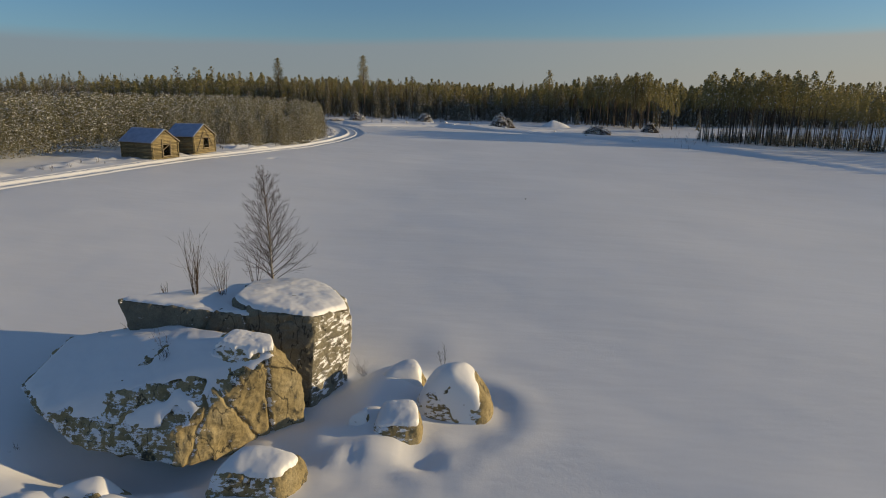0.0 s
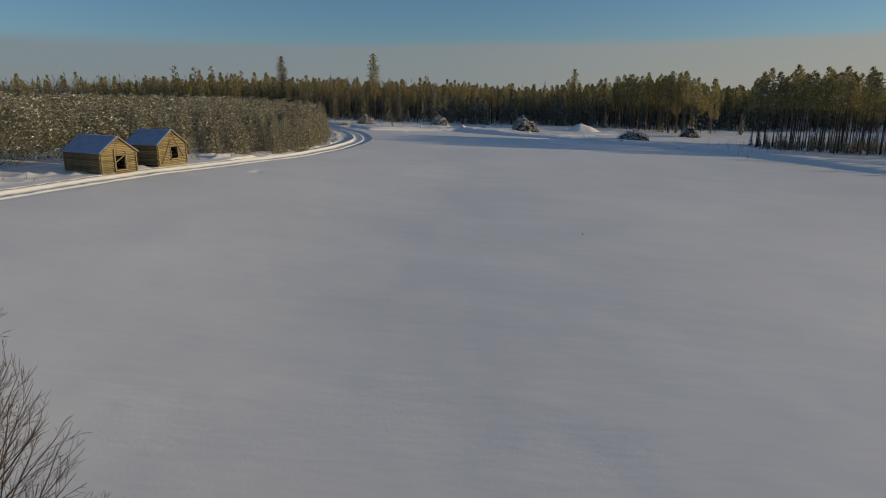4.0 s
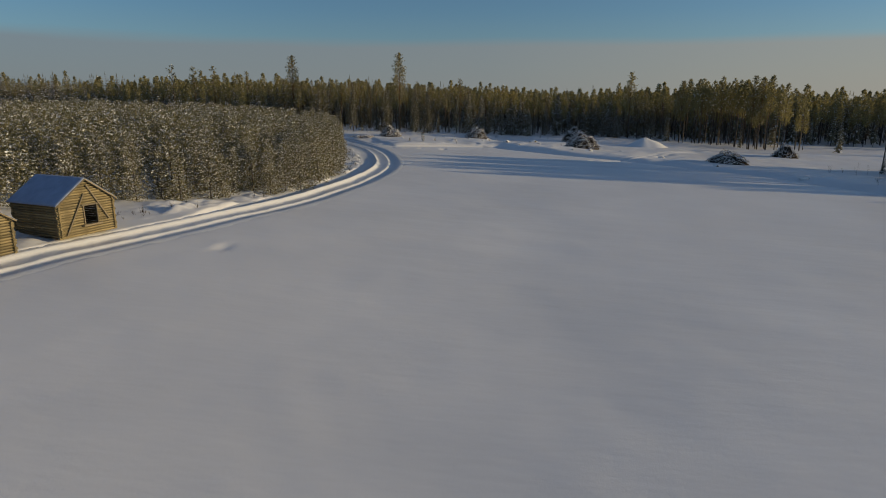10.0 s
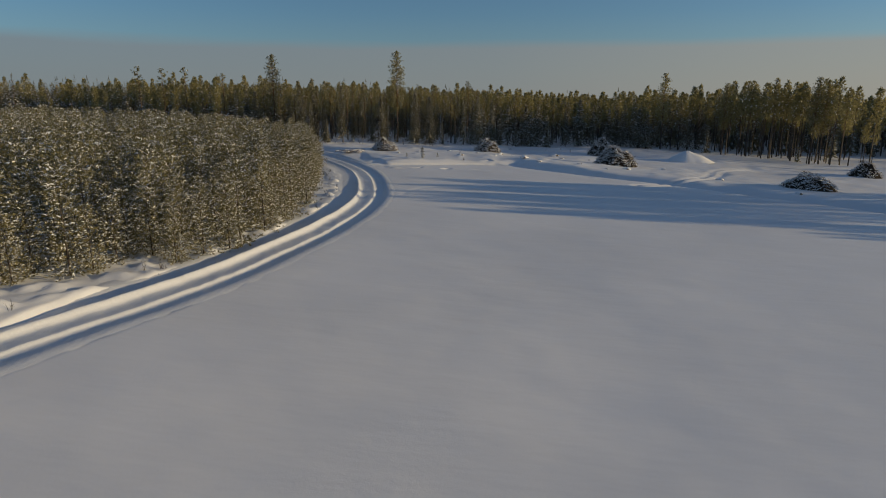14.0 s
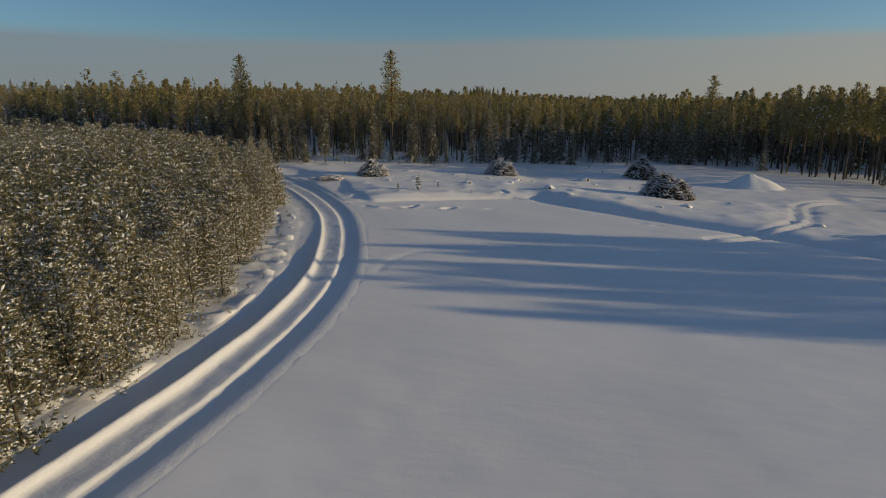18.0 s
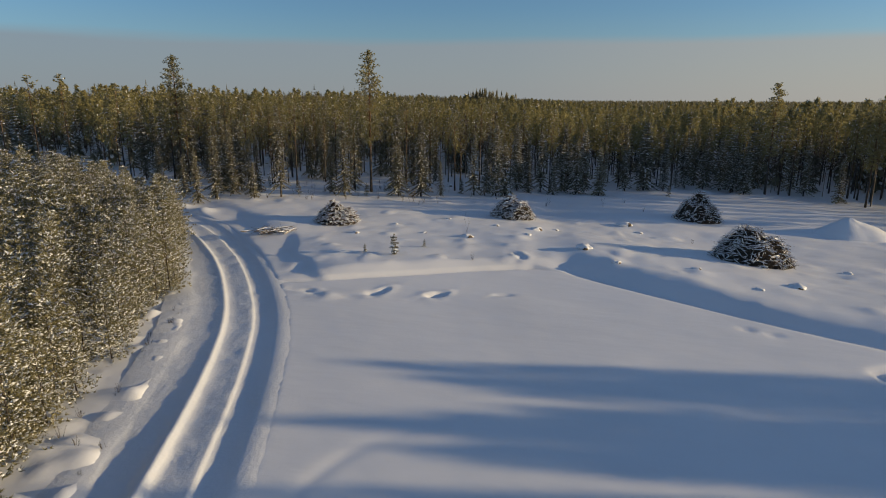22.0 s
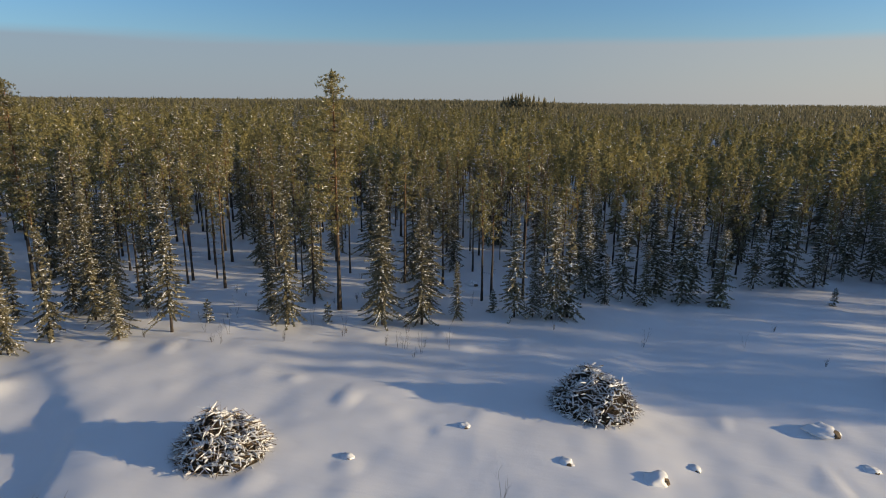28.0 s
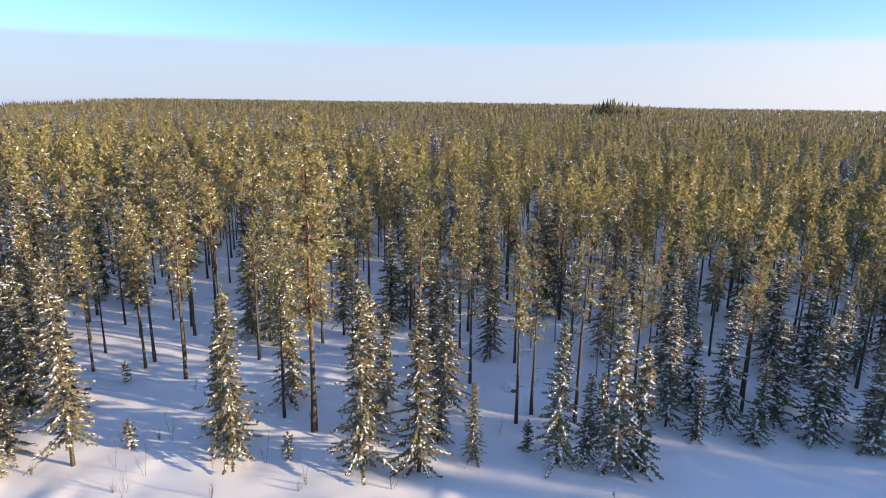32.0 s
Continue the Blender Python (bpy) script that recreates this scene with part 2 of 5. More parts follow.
def signed(x, y, line):
    """Distance to a line, positive to its left, for arrays of points."""
    x, y = np.asarray(x, float), np.asarray(y, float)
    best, sign = np.full(x.shape, 1e9), np.ones(x.shape)
    for (ax, ay), (bx, by) in zip(line[:-1], line[1:]):
        dx, dy = bx - ax, by - ay
        u = np.clip(((x - ax) * dx + (y - ay) * dy) / (dx * dx + dy * dy), 0, 1)
        d = np.hypot(x - ax - u * dx, y - ay - u * dy)
        nearer = d < best
        best = np.where(nearer, d, best)
        sign = np.where(nearer, np.sign(dx * (y - ay) - dy * (x - ax) + 1e-12), sign)
    return best * sign


def step(a, b, x):
    u = np.clip((np.asarray(x, float) - a) / (b - a), 0, 1)
    return u * u * (3 - 2 * u)


ROAD_EDGE = [(-62, -60), (-52, 0), (-44, 44), (-40.4, 64), (-37.4, 80), (-32.6, 93), (-29.7, 101), (-27.2, 109), (-25.4, 118), (-24.1, 126), (-23.5, 133), (-23.8, 141),
             (-25.2, 149), (-27.8, 159), (-31.2, 168), (-37.3, 179), (-44.9, 189), (-51.4, 195), (-59.6, 200.5), (-72, 210), (-95, 221), (-140, 238)]
FIELD_RIM = [(-400, 150), (-300, 154), (-200, 158.5), (-120, 163), (-80, 165.6), (-60, 167.4), (-47, 169.3), (-38, 170.9), (-31, 172.6), (-24.2, 175.6), (-14.8, 179.8), (-10.2, 181.3), (-7.2, 179.8), (-3.4, 177), (6.8, 170), (14, 165.8), (18.3, 162.3),
             (25.5, 157), (35.3, 149), (41, 140), (48.5, 131), (56, 118.5), (70, 92), (95, 40), (115, -20)]
CART_TRACK = [(10.5, 162.5), (15.5, 165.3), (20, 168.6), (24.5, 174.2), (27.5, 180.5), (31, 188), (37, 192.5), (46, 194)]
STREAK = [(-22.1, 143.4), (-21.8, 146.2), (-19.9, 149.8), (-16, 152.6)]
road_line = smooth_line(ROAD_EDGE, 2.0)
rim_line = smooth_line(FIELD_RIM, 2.0)
track_line, streak_line = smooth_line(CART_TRACK, 1.0), smooth_line(STREAK, 1.0)
ROCKS_AT = (-8.5, 19.5)


def lie(x, y):
    """The bare slope of the place."""
    x, y = np.asarray(x, float), np.asarray(y, float)
    slope = -0.9616 - 0.0391 * 110 * np.tanh(x / 110) + 0.0090 * (260 - 50 * np.log1p(np.exp((260 - np.clip(y, -500, 5000)) / 50)))
    near_field = 0.4 * step(-16, 8, x) - 1.1 * step(8, 52, x)
    return slope - 1.15 * step(-47, -3, x) * step(150, 75, y) + near_field * step(110, 50, y)


# small hollows in the field by its rim, and clods of snow past it: x, y, width, height
HOLLOWS = [(-27.4, 169.3, 0.9, 0.12), (4.1, 169.1, 0.5, -0.12), (5.7, 168.4, 0.5, -0.12), (-29.6, 88.6, 0.5, 0.07), (-28.9, 88.2, 0.5, -0.18), (-12.3, 190.4, 0.9, 0.18), (-17.9, 188.1, 0.8, 0.18), (4.2, 180.9, 1.0, 0.2), (-3.4, 182.7, 1.1, 0.22),
           (-56.4, 199.3, 1.4, 0.5), (-51.6, 196.9, 1.3, 0.55), (-38.5, 186.2, 2.4, 0.25)]

# pits broken into the crust: x, y, half length, half width, turn, depth
PITS = [(-23.8, 171.5, 1.2, 0.42, 58, 0.34), (-18.9, 171.9, 1.15, 0.36, 50, 0.32), (-29.4, 170.4, 1.3, 0.42, 165, 0.2), (-13.7, 172.9, 0.9, 0.24, 20, 0.13), (-12.2, 183.6, 1.0, 0.45, 125, 0.32)]


def ground_z(x, y):
    x, y = np.asarray(x, float), np.asarray(y, float)
    z = lie(x, y)
    near = (np.abs(x) < 160) & (y > -80) & (y < 330)
    road = np.where(near, 99.0, 99.0)
    rim = np.full(x.shape, -99.0)
    if near.any():
        road[near] = signed(x[near], y[near], road_line)
        rim[near] = signed(x[near], y[near], rim_line)
    left = road > 0
    # wind-packed field
    z = z + 0.16 * value_noise(x * 0.45, y, 11, 1) + 0.07 * value_noise(x * 0.5 + y * 0.2, y, 3.1, 2) + 0.02 * value_noise(x * 0.6 + 0.3 * y, y, 0.9, 3)
    # rough ground past the field's rim and beside the road
    rough = np.where(left, step(4.5, 8, road), step(0.4, 2.0, rim) * (rim > 0))
    lumps = 0.9 * value_noise(x, y, 8, 4) + 0.5 * value_noise(x, y, 3.3, 5) + 0.26 * value_noise(x, y, 1.5, 6)
    z = z + rough * (np.where(left, 0.0, 0.15) + np.where(left, 0.30, 0.33) * lumps)
    z = z + left * step(5.9, 6.6, road) * step(11, 8, road) * 1.15 * np.maximum(0, value_noise(x, y, 1.1, 21) - 0.1)
    hummock = np.maximum(0, value_noise(x, y, 2.2, 7) - 0.24) * 0.6
    z = z + rough * hummock * step(0.1, 0.3, value_noise(x, y, 13, 8) + 0.25)
    # the ditch that bounds the field, and the bank behind it
    ditch = np.where((rim > -1.5) & (road < 0), 1.0, 0.0) * step(-11, -5, x) * step(75, 50, x)
    z = z + ditch * (-0.34 * step(0.0, 1.0, rim) * step(3.2, 1.0, rim) + (0.82 - 0.3 * step(2, 14, x)) * step(0.9, 5.0, rim + 1.2 * value_noise(x, y, 6, 23)) * step(26, 6.5, rim))
    lip = np.where((rim > -1) & (road < -0.5), 1.0, 0.0) * step(-6, -12, x)
    scallop = road + 2.6 * value_noise(x, y, 3.6, 9)
    shelf = step(3.6, 4.7, -scallop) * (1 - 0.6 * step(192, 200, y))
    z = z + lip * (0.34 * step(0.25, 2.2, rim) * step(2.0, 7.0, -road) + 0.26 * shelf * step(0, 0.5, rim) - 0.16 * np.exp(-((rim - 0.2) / 0.22) ** 2))
    # windrows of snow where the clearing was worked, towards the pines
    z = z + 0.34 * value_noise(x * 0.16 + y * 0.05, y, 1.5, 24) * step(12, 22, x) * step(56, 46, x) * step(200, 206, y) * step(240, 232, y)
    # cart track
    if near.any():
        d = np.abs(signed(x[near], y[near], track_line))
        z[near] -= 0.26 * np.exp(-((d - 0.85) / 0.33) ** 2) - 0.06 * np.exp(-(d / 0.4) ** 2)
        z[near] -= 0.05 * np.exp(-(signed(x[near], y[near], streak_line) / 0.35) ** 2)
    for px, py, length, wide, turn, deep in PITS:
        c, n = math.cos(radians(turn)), math.sin(radians(turn))
        u, v = (x - px) * c + (y - py) * n, -(x - px) * n + (y - py) * c
        v = v + 0.35 * wide * np.sin(u * 1.7 + px)
        pit = (u / length) ** 2 + (v / (wide * (1.15 - 0.45 * np.tanh(u / length)))) ** 2
        z = z - deep * np.exp(-pit ** 2) + deep * np.exp(-pit / 3) * (0.25 + 1.2 * value_noise(x, y, 0.7, 28))
    for hx, hy, hw, hh in HOLLOWS:
        z = z + hh * np.exp(-((x - hx) ** 2 + (y - hy) ** 2) / hw ** 2)
    # the cutting in which the road lies
    far_side = 3.9 + 2.2 * step(95, 104, y)
    z = z - 1.2 * step(-0.75, 0.4, road) * step(0.0, 0.6, far_side - road)
    z = z + left * (0.3 * step(9, 22, road) - (0.44 - 0.13 * step(135, 165, y)) * step(5, 6, road) * step(98, 106, y) * step(22, 10, road))
    # the knoll of snow between barns and stand
    z = z + left * 0.15 * np.exp(-((x + 37.5) / 3.2) ** 2 - ((y - 102) / 3.5) ** 2)
    z = z + left * step(4.3, 5.2, road) * step(13, 9, road) * step(70, 76, y) * step(108, 102, y) * 0.9 * np.maximum(0, value_noise(x, y, 1.2, 22) - 0.12)
    # drifts and the scoured hollow round the boulders
    dx, dy = x - ROCKS_AT[0], y - ROCKS_AT[1]
    z = z + 0.5 * np.exp(-((dx - 3.4) / 1.6) ** 2 - ((dy + 0.6) / 1.6) ** 2)
    z = z + 0.85 * np.exp(-((dx - 3.9) / 1.25) ** 2 - ((dy - 1.2) / 1.1) ** 2)
    z = z - 0.04 * np.exp(-((dx - 4.2) / 1.8) ** 2 - ((dy - 4.2) / 1.6) ** 2) + 0.10 * np.exp(-((dx - 5.6) / 1.3) ** 2 - ((dy - 4.6) / 2.0) ** 2)
    mx, my = x + 2.6, y - 19.3
    ring = np.hypot(mx, my)
    east = step(-0.2, 0.7, mx / np.maximum(ring, 0.1))
    z = z + east * (-0.20 * np.exp(-((ring - 1.75) / 0.5) ** 2) + 0.07 * np.exp(-((ring - 2.7) / 0.6) ** 2)) * (0.7 + 0.9 * value_noise(x, y, 1.6, 27))
    crust = np.exp(-((dx + 4.0) / 5.0) ** 2 - ((dy + 5.3) / 1.3) ** 2)
    z = z + crust * (0.5 * value_noise(x, y, 0.9, 29) + 0.3 * value_noise(x, y, 0.5, 30))
    broken = np.exp(-((dx - 3.0) / 3.2) ** 2 - ((dy + 2.2) / 1.8) ** 2)
    z = z + broken * (0.55 * value_noise(x, y, 1.1, 25) + 0.3 * value_noise(x, y, 0.55, 26))
    z = z - 0.95 * np.exp(-((dx + 3.6) / 3.0) ** 4 - ((dy + 3.3) / 1.25) ** 2)
    return z


def spread(stops):
    """Grid lines with a spacing that changes from stretch to stretch."""
    out = [stops[0][0]]
    for (a, d0), (b, d1) in zip(stops[:-1], stops[1:]):
        while out[-1] < b:
            u = min(1, max(0, (out[-1] - a) / (b - a)))
            out.append(out[-1] + d0 * (d1 / d0) ** u)
    return np.array(out)


gx = spread([(-4500, 400), (-160, 6), (-62, 0.8), (-50, 0.36), (-30, 0.34), (-26, 0.26), (2, 0.28), (6, 0.40), (16, 0.6), (60, 1.0), (160, 8), (4500, 400)])
gy = spread([(-900, 120), (-20, 3), (8, 0.4), (12, 0.24), (26, 0.24), (32, 0.4), (60, 0.8), (92, 0.6), (105, 0.42), (162, 0.42), (166, 0.24), (182, 0.24), (190, 0.34), (204, 0.4), (218, 0.55), (240, 0.9), (330, 5), (4800, 400)])
GX, GY = np.meshgrid(gx, gy)
GZ = ground_z(GX.ravel(), GY.ravel())
nx, ny = len(gx), len(gy)
grid_z = GZ.reshape(ny, nx)


def gz_all(x, y):
    """Height of the ground sheet by its own grid."""
    x, y = np.asarray(x, float), np.asarray(y, float)
    i, j = np.clip(np.searchsorted(gx, x) - 1, 0, nx - 2), np.clip(np.searchsorted(gy, y) - 1, 0, ny - 2)
    u, v = (x - gx[i]) / (gx[i + 1] - gx[i]), (y - gy[j]) / (gy[j + 1] - gy[j])
    return (grid_z[j, i] * (1 - u) + grid_z[j, i + 1] * u) * (1 - v) + (grid_z[j + 1, i] * (1 - u) + grid_z[j + 1, i + 1] * u) * v


def gz(x, y):
    return float(gz_all(x, y))


ii = (np.arange(ny - 1)[:, None] * nx + np.arange(nx - 1)[None]).ravel()
quads = np.stack([ii, ii + 1, ii + nx + 1, ii + nx], 1)
ground = new("ground", mesh_of("ground", np.stack([GX.ravel(), GY.ravel(), GZ], 1), quads, [SNOW], smooth=True))
tagged(ground, "wind-packed snow over a gently sloping field and forest floor", "snowy ground", kind="structure")

# the road: a strip along its edge line, with lanes, a ridge between them and banks
PROFILE = [(-1.6, -0.10), (-1.1, -0.01), (-0.6, 0.02), (-0.2, 0.01), (0.05, -0.05), (0.3, -0.15), (0.7, -0.24), (1.1, -0.29), (1.36, -0.30), (1.47, -0.25), (1.56, -0.17), (1.68, -0.165), (2.0, -0.21), (2.3, -0.25), (2.6, -0.285), (2.95, -0.32),
           (3.15, -0.29), (3.3, -0.16), (3.43, -0.02), (3.54, 0.03), (3.66, 0.01), (3.82, -0.12), (4.0, -0.28), (4.4, -0.40), (4.8, -0.47), (5.2, -0.50), (5.5, -0.50), (5.75, -0.48),
           (5.9, -0.45), (6.05, -0.41), (6.6, -0.39), (7.3, -0.40), (7.9, -0.54)]
fine = smooth_line(ROAD_EDGE, 0.3)
tan = np.gradient(fine, axis=0)
tan /= np.linalg.norm(tan, axis=1)[:, None]
side = np.stack([-tan[:, 1], tan[:, 0]], 1)
rv = []
for u, h in PROFILE:
    wob = 0.35 * value_noise(fine[:, 0], fine[:, 1], 5, 11) + 0.25 * value_noise(fine[:, 0], fine[:, 1], 1.4, 12)
    p = fine + side * (u + wob * (0.08 if u < 0.4 else 0.15 if u < 5 else 0.7))[:, None]
    churn = 0.12 * value_noise(p[:, 0], p[:, 1], 0.7, 13) + 0.05 * value_noise(p[:, 0], p[:, 1], 0.4, 14)
    bumpy = churn * (0.6 if 1.4 < u < 3.0 else 0.3 if u > 0.2 else 0.06) + 0.10 * value_noise(p[:, 0], p[:, 1], 1.7, 15) * (u > 5.5)
    if 0.3 < u < 3.2:
        h = h * (1 - 0.15 * step(138, 158, p[:, 1]))
    if u > 3.4:
        h = h * step(96, 104, p[:, 1]) - (0.03 if u < 4.4 else 0.3) * step(104, 96, p[:, 1])
    if 3.2 < u < 3.9:
        h = h - 0.06 * step(138, 160, p[:, 1])
    if u > 3.7:
        h = h * (1 - 0.52 * step(136, 158, p[:, 1]))
    rise = 0.16 * value_noise(p[:, 0] * 0.45, p[:, 1], 11, 1) + 0.07 * value_noise(p[:, 0] * 0.5 + p[:, 1] * 0.2, p[:, 1], 3.1, 2)
    rv.append(np.column_stack([p, lie(p[:, 0], p[:, 1]) + h + bumpy + rise]))
rv = np.array(rv)
npf, nl = rv.shape[:2]
jj = (np.arange(npf - 1)[:, None] * nl + np.arange(nl - 1)[None]).ravel()
road = new("road", mesh_of("road", rv.reshape(-1, 3), np.stack([jj, jj + 1, jj + nl + 1, jj + nl], 1), [SNOW_PACKED], smooth=True))
tagged(road, "ploughed snowy track with two lanes, a ridge and rough banks", "snow road", kind="structure")


# ---------- trees ----------
class Soup:
    """Triangles gathered with a material number each."""

    def __init__(self):
        self.v, self.m = [], []

    def tri(self, a, b, c, m):
        self.v += [a, b, c]
        self.m.append(m)

    def arrays(self):
        v = np.array(self.v, np.float32)
        return v, np.array(self.m, np.int32)


def tube(points, radii, sides=6):
    """A tapered tube along points; verts and quads."""
    points = [Vector(p) for p in points]
    vs, fs = [], []
    for i, (p, r) in enumerate(zip(points, radii)):
        d = (points[min(i + 1, len(points) - 1)] - points[max(i - 1, 0)]).normalized()
        u = d.orthogonal().normalized()
        if i:
            u = (prev - d * prev.dot(d)).normalized()
        prev = u
        w = d.cross(u)
        for k in range(sides):
            a = 2 * math.pi * k / sides
            vs.append(p + (u * math.cos(a) + w * math.sin(a)) * r)
    for i in range(len(points) - 1):
        for k in range(sides):
            a, b = i * sides + k, i * sides + (k + 1) % sides
            fs.append((a, b, b + sides, a + sides))
    fs.append(tuple(range(sides))[::-1])
    fs.append(tuple(range(len(vs) - sides, len(vs))))
    return vs, fs


def join_tubes(tubes):
    vs, fs = [], []
    for v, f in tubes:
        o = len(vs)
        vs += v
        fs += [tuple(i + o for i in q) for q in f]
    return vs, fs





def needle(s, rng, p, d, length, width, frost=0.0):
    """One narrow needle-covered twig."""
    w = d.cross(Vector((rng.uniform(-1, 1), rng.uniform(-1, 1), rng.uniform(-1, 1))))
    w = w * (0.5 * width / max(w.length, 1e-3))
    s.tri(p - w, p + w, p + d * length, 1 if rng.random() < frost else 0)


def lump(s, p, d, length, width, height):
    """Snow lying along a twig, as a small ridge."""
    d = d.normalized()
    w = d.cross(Vector((0, 0, 1)))
    w = w.normalized() * width * 0.5 if w.length > 1e-3 else Vector((width * 0.5, 0, 0))
    a, e, c = p - d * length * 0.5, p + d * length * 0.5, p + Vector((0, 0, height))
    s.tri(a, p + w, c, 1)
    s.tri(a, c, p - w, 1)
    s.tri(e, c, p + w, 1)
    s.tri(e, p - w, c, 1)


def rod(s, a, e, r):
    """A thin bare branch of two crossed slivers."""
    s.tri(a - Vector((0, 0, r)), a + Vector((0, 0, r)), e, 2)
    w = (e - a).cross(Vector((0, 0, 1)))
    w = w.normalized() * r if w.length > 1e-3 else Vector((r, 0, 0))
    s.tri(a - w, a + w, e, 2)


def spruce_fine(seed, h, snow, coarse=1.0, thick=1.0):
    """Spruce crown: whorls of drooping boughs, each a row of hanging sprays with thick snow along its back."""
    rng = random.Random(seed)
    s = Soup()
    z = h * rng.uniform(0.05, 0.16)
    reach = h * rng.uniform(0.145, 0.195) * (12.0 / max(h, 5.0)) ** 0.3
    while z < h * 0.97:
        f = z / h
        r = reach * (1 - f) ** 0.8 * rng.uniform(0.75, 1.15) * min(1.0, 0.6 + 2.5 * f) + 0.13
        n = rng.randint(5, 7) if f > 0.14 else rng.randint(3, 5)
        a0 = rng.random() * 6.28
        for k in range(n):
            if rng.random() < 0.14:
                continue
            a = a0 + 6.283 * k / n + rng.uniform(-0.35, 0.35)
            rr = r * rng.uniform(0.6, 1.3)
            slope = -0.62 + 0.9 * f + rng.uniform(-0.15, 0.12)
            out = Vector((math.cos(a), math.sin(a), 0))
            side = Vector((-out.y, out.x, 0))

            def at(u):
                return Vector((0, 0, z + rr * (slope * u - 0.30 * u * u + 0.25 * u ** 3))) + out * rr * u
            rod(s, at(0), at(0.9), 0.018)
            steps = max(3, int(rr / (0.22 * coarse)))
            heavy = rng.random()
            for j in range(steps):
                u0, u1 = (j + 0.1) / steps, min(1.05, (j + 1.35) / steps)
                p, q = at(u0), at(min(1.0, u1))
                w = (0.09 + 0.17 * (1 - u0)) * rng.uniform(0.7, 1.3) * (0.7 + 0.3 * coarse) * min(1.0, 0.45 + rr)
                sag = Vector((0, 0, -w * rng.uniform(0.35, 1.1)))
                m = p.lerp(q, 0.45)
                s.tri(p, m + side * w + sag, q, 0)
                s.tri(p, q, m - side * w + sag, 0)
                for sgn in (-1, 1):
                    d = (side * sgn * rng.uniform(0.5, 1.0) + out * rng.uniform(0.3, 0.9) + Vector((0, 0, rng.uniform(-0.9, -0.1)))).normalized()
                    needle(s, rng, m, d, w * rng.uniform(1.1, 1.8), 0.10 * coarse, 0.08)
                    needle(s, rng, p.lerp(q, rng.random()), (d + Vector((0, 0, -0.6))).normalized(), w * rng.uniform(0.9, 1.5), 0.09 * coarse, 0.04)
                for k2 in range(3):
                    d = Vector((rng.gauss(0, 1), rng.gauss(0, 1), rng.gauss(-0.5, 0.6))).normalized()
                    needle(s, rng, m + d * w * 0.3, d, w * rng.uniform(0.7, 1.1), 0.12 * coarse, 0.05)
                if rng.random() < snow * (0.15 + 0.85 * heavy) * (0.45 + 0.55 * u0):
                    ln = (q - p).length
                    lump(s, m + Vector((0, 0, 0.02 - 0.1 * w)), (q - p) + side * rng.uniform(-0.4, 0.4) * ln, ln * rng.uniform(0.8, 1.25), thick * w * rng.uniform(0.6, 1.25), rng.uniform(0.05, 0.10) * (0.6 + w))
        z += 0.40 * coarse ** 0.6 * rng.uniform(0.7, 1.25) * (0.7 + 0.45 * (1 - f))
    for k in range(12):
        a = rng.random() * 6.28
        needle(s, rng, Vector((0, 0, h * (0.95 + 0.004 * k))), Vector((math.cos(a) * 0.5, math.sin(a) * 0.5, 0.9)).normalized(), 0.22, 0.07)
    return s.arrays()


def pine_fine(seed, h, snow, low, spread_r=0.12, coarse=1.0, dense=1.0):
    """Scots pine crown: a narrow, pointed cone of thin boughs that end in soft, close clumps of needle tufts."""
    rng = random.Random(seed)
    s = Soup()
    z0 = h * low
    boughs = int(9.5 * dense * (h - z0) / coarse ** 0.7)
    for i in range(boughs):
        f = (i + rng.random()) / boughs
        z = z0 + (h * 0.985 - z0) * f
        prof = min(1.0, 0.42 + 2.0 * f) * (1 - f) ** 0.48 + 0.05
        r = h * spread_r * prof * rng.uniform(0.45, 1.18)
        a = rng.random() * 6.283
        rise = -0.18 + 0.6 * f + rng.uniform(-0.25, 0.15)
        d = Vector((math.cos(a), math.sin(a), rise))
        foot = Vector((0, 0, z))
        rod(s, foot, foot + d * r * 0.9, 0.02)
        clumps = max(2, int((1.2 + 2.8 * r) / coarse ** 0.7))
        for j in range(clumps):
            u = 0.25 + 0.77 * (j + rng.random()) / clumps
            c = foot + d * r * u + Vector((rng.gauss(0, 0.13), rng.gauss(0, 0.13), rng.gauss(0.03, 0.10)))
            axis = Vector((math.cos(a) * 0.5, math.sin(a) * 0.5, 0.5))
            for k in range(11):
                dd = (axis * 0.5 + Vector((rng.gauss(0, 0.6), rng.gauss(0, 0.6), rng.gauss(0.05, 0.5)))).normalized()
                needle(s, rng, c + dd * 0.03, dd, rng.uniform(0.15, 0.30) * coarse ** 0.6, 0.085 * coarse, 0.06)
            if rng.random() < snow * (1.15 - 0.8 * f):
                lump(s, c + Vector((0, 0, 0.07)), d + Vector((rng.uniform(-0.5, 0.5), rng.uniform(-0.5, 0.5), 0)), rng.uniform(0.2, 0.42) * coarse ** 0.4, rng.uniform(0.10, 0.20) * coarse ** 0.4, 0.06)
    return s.arrays()


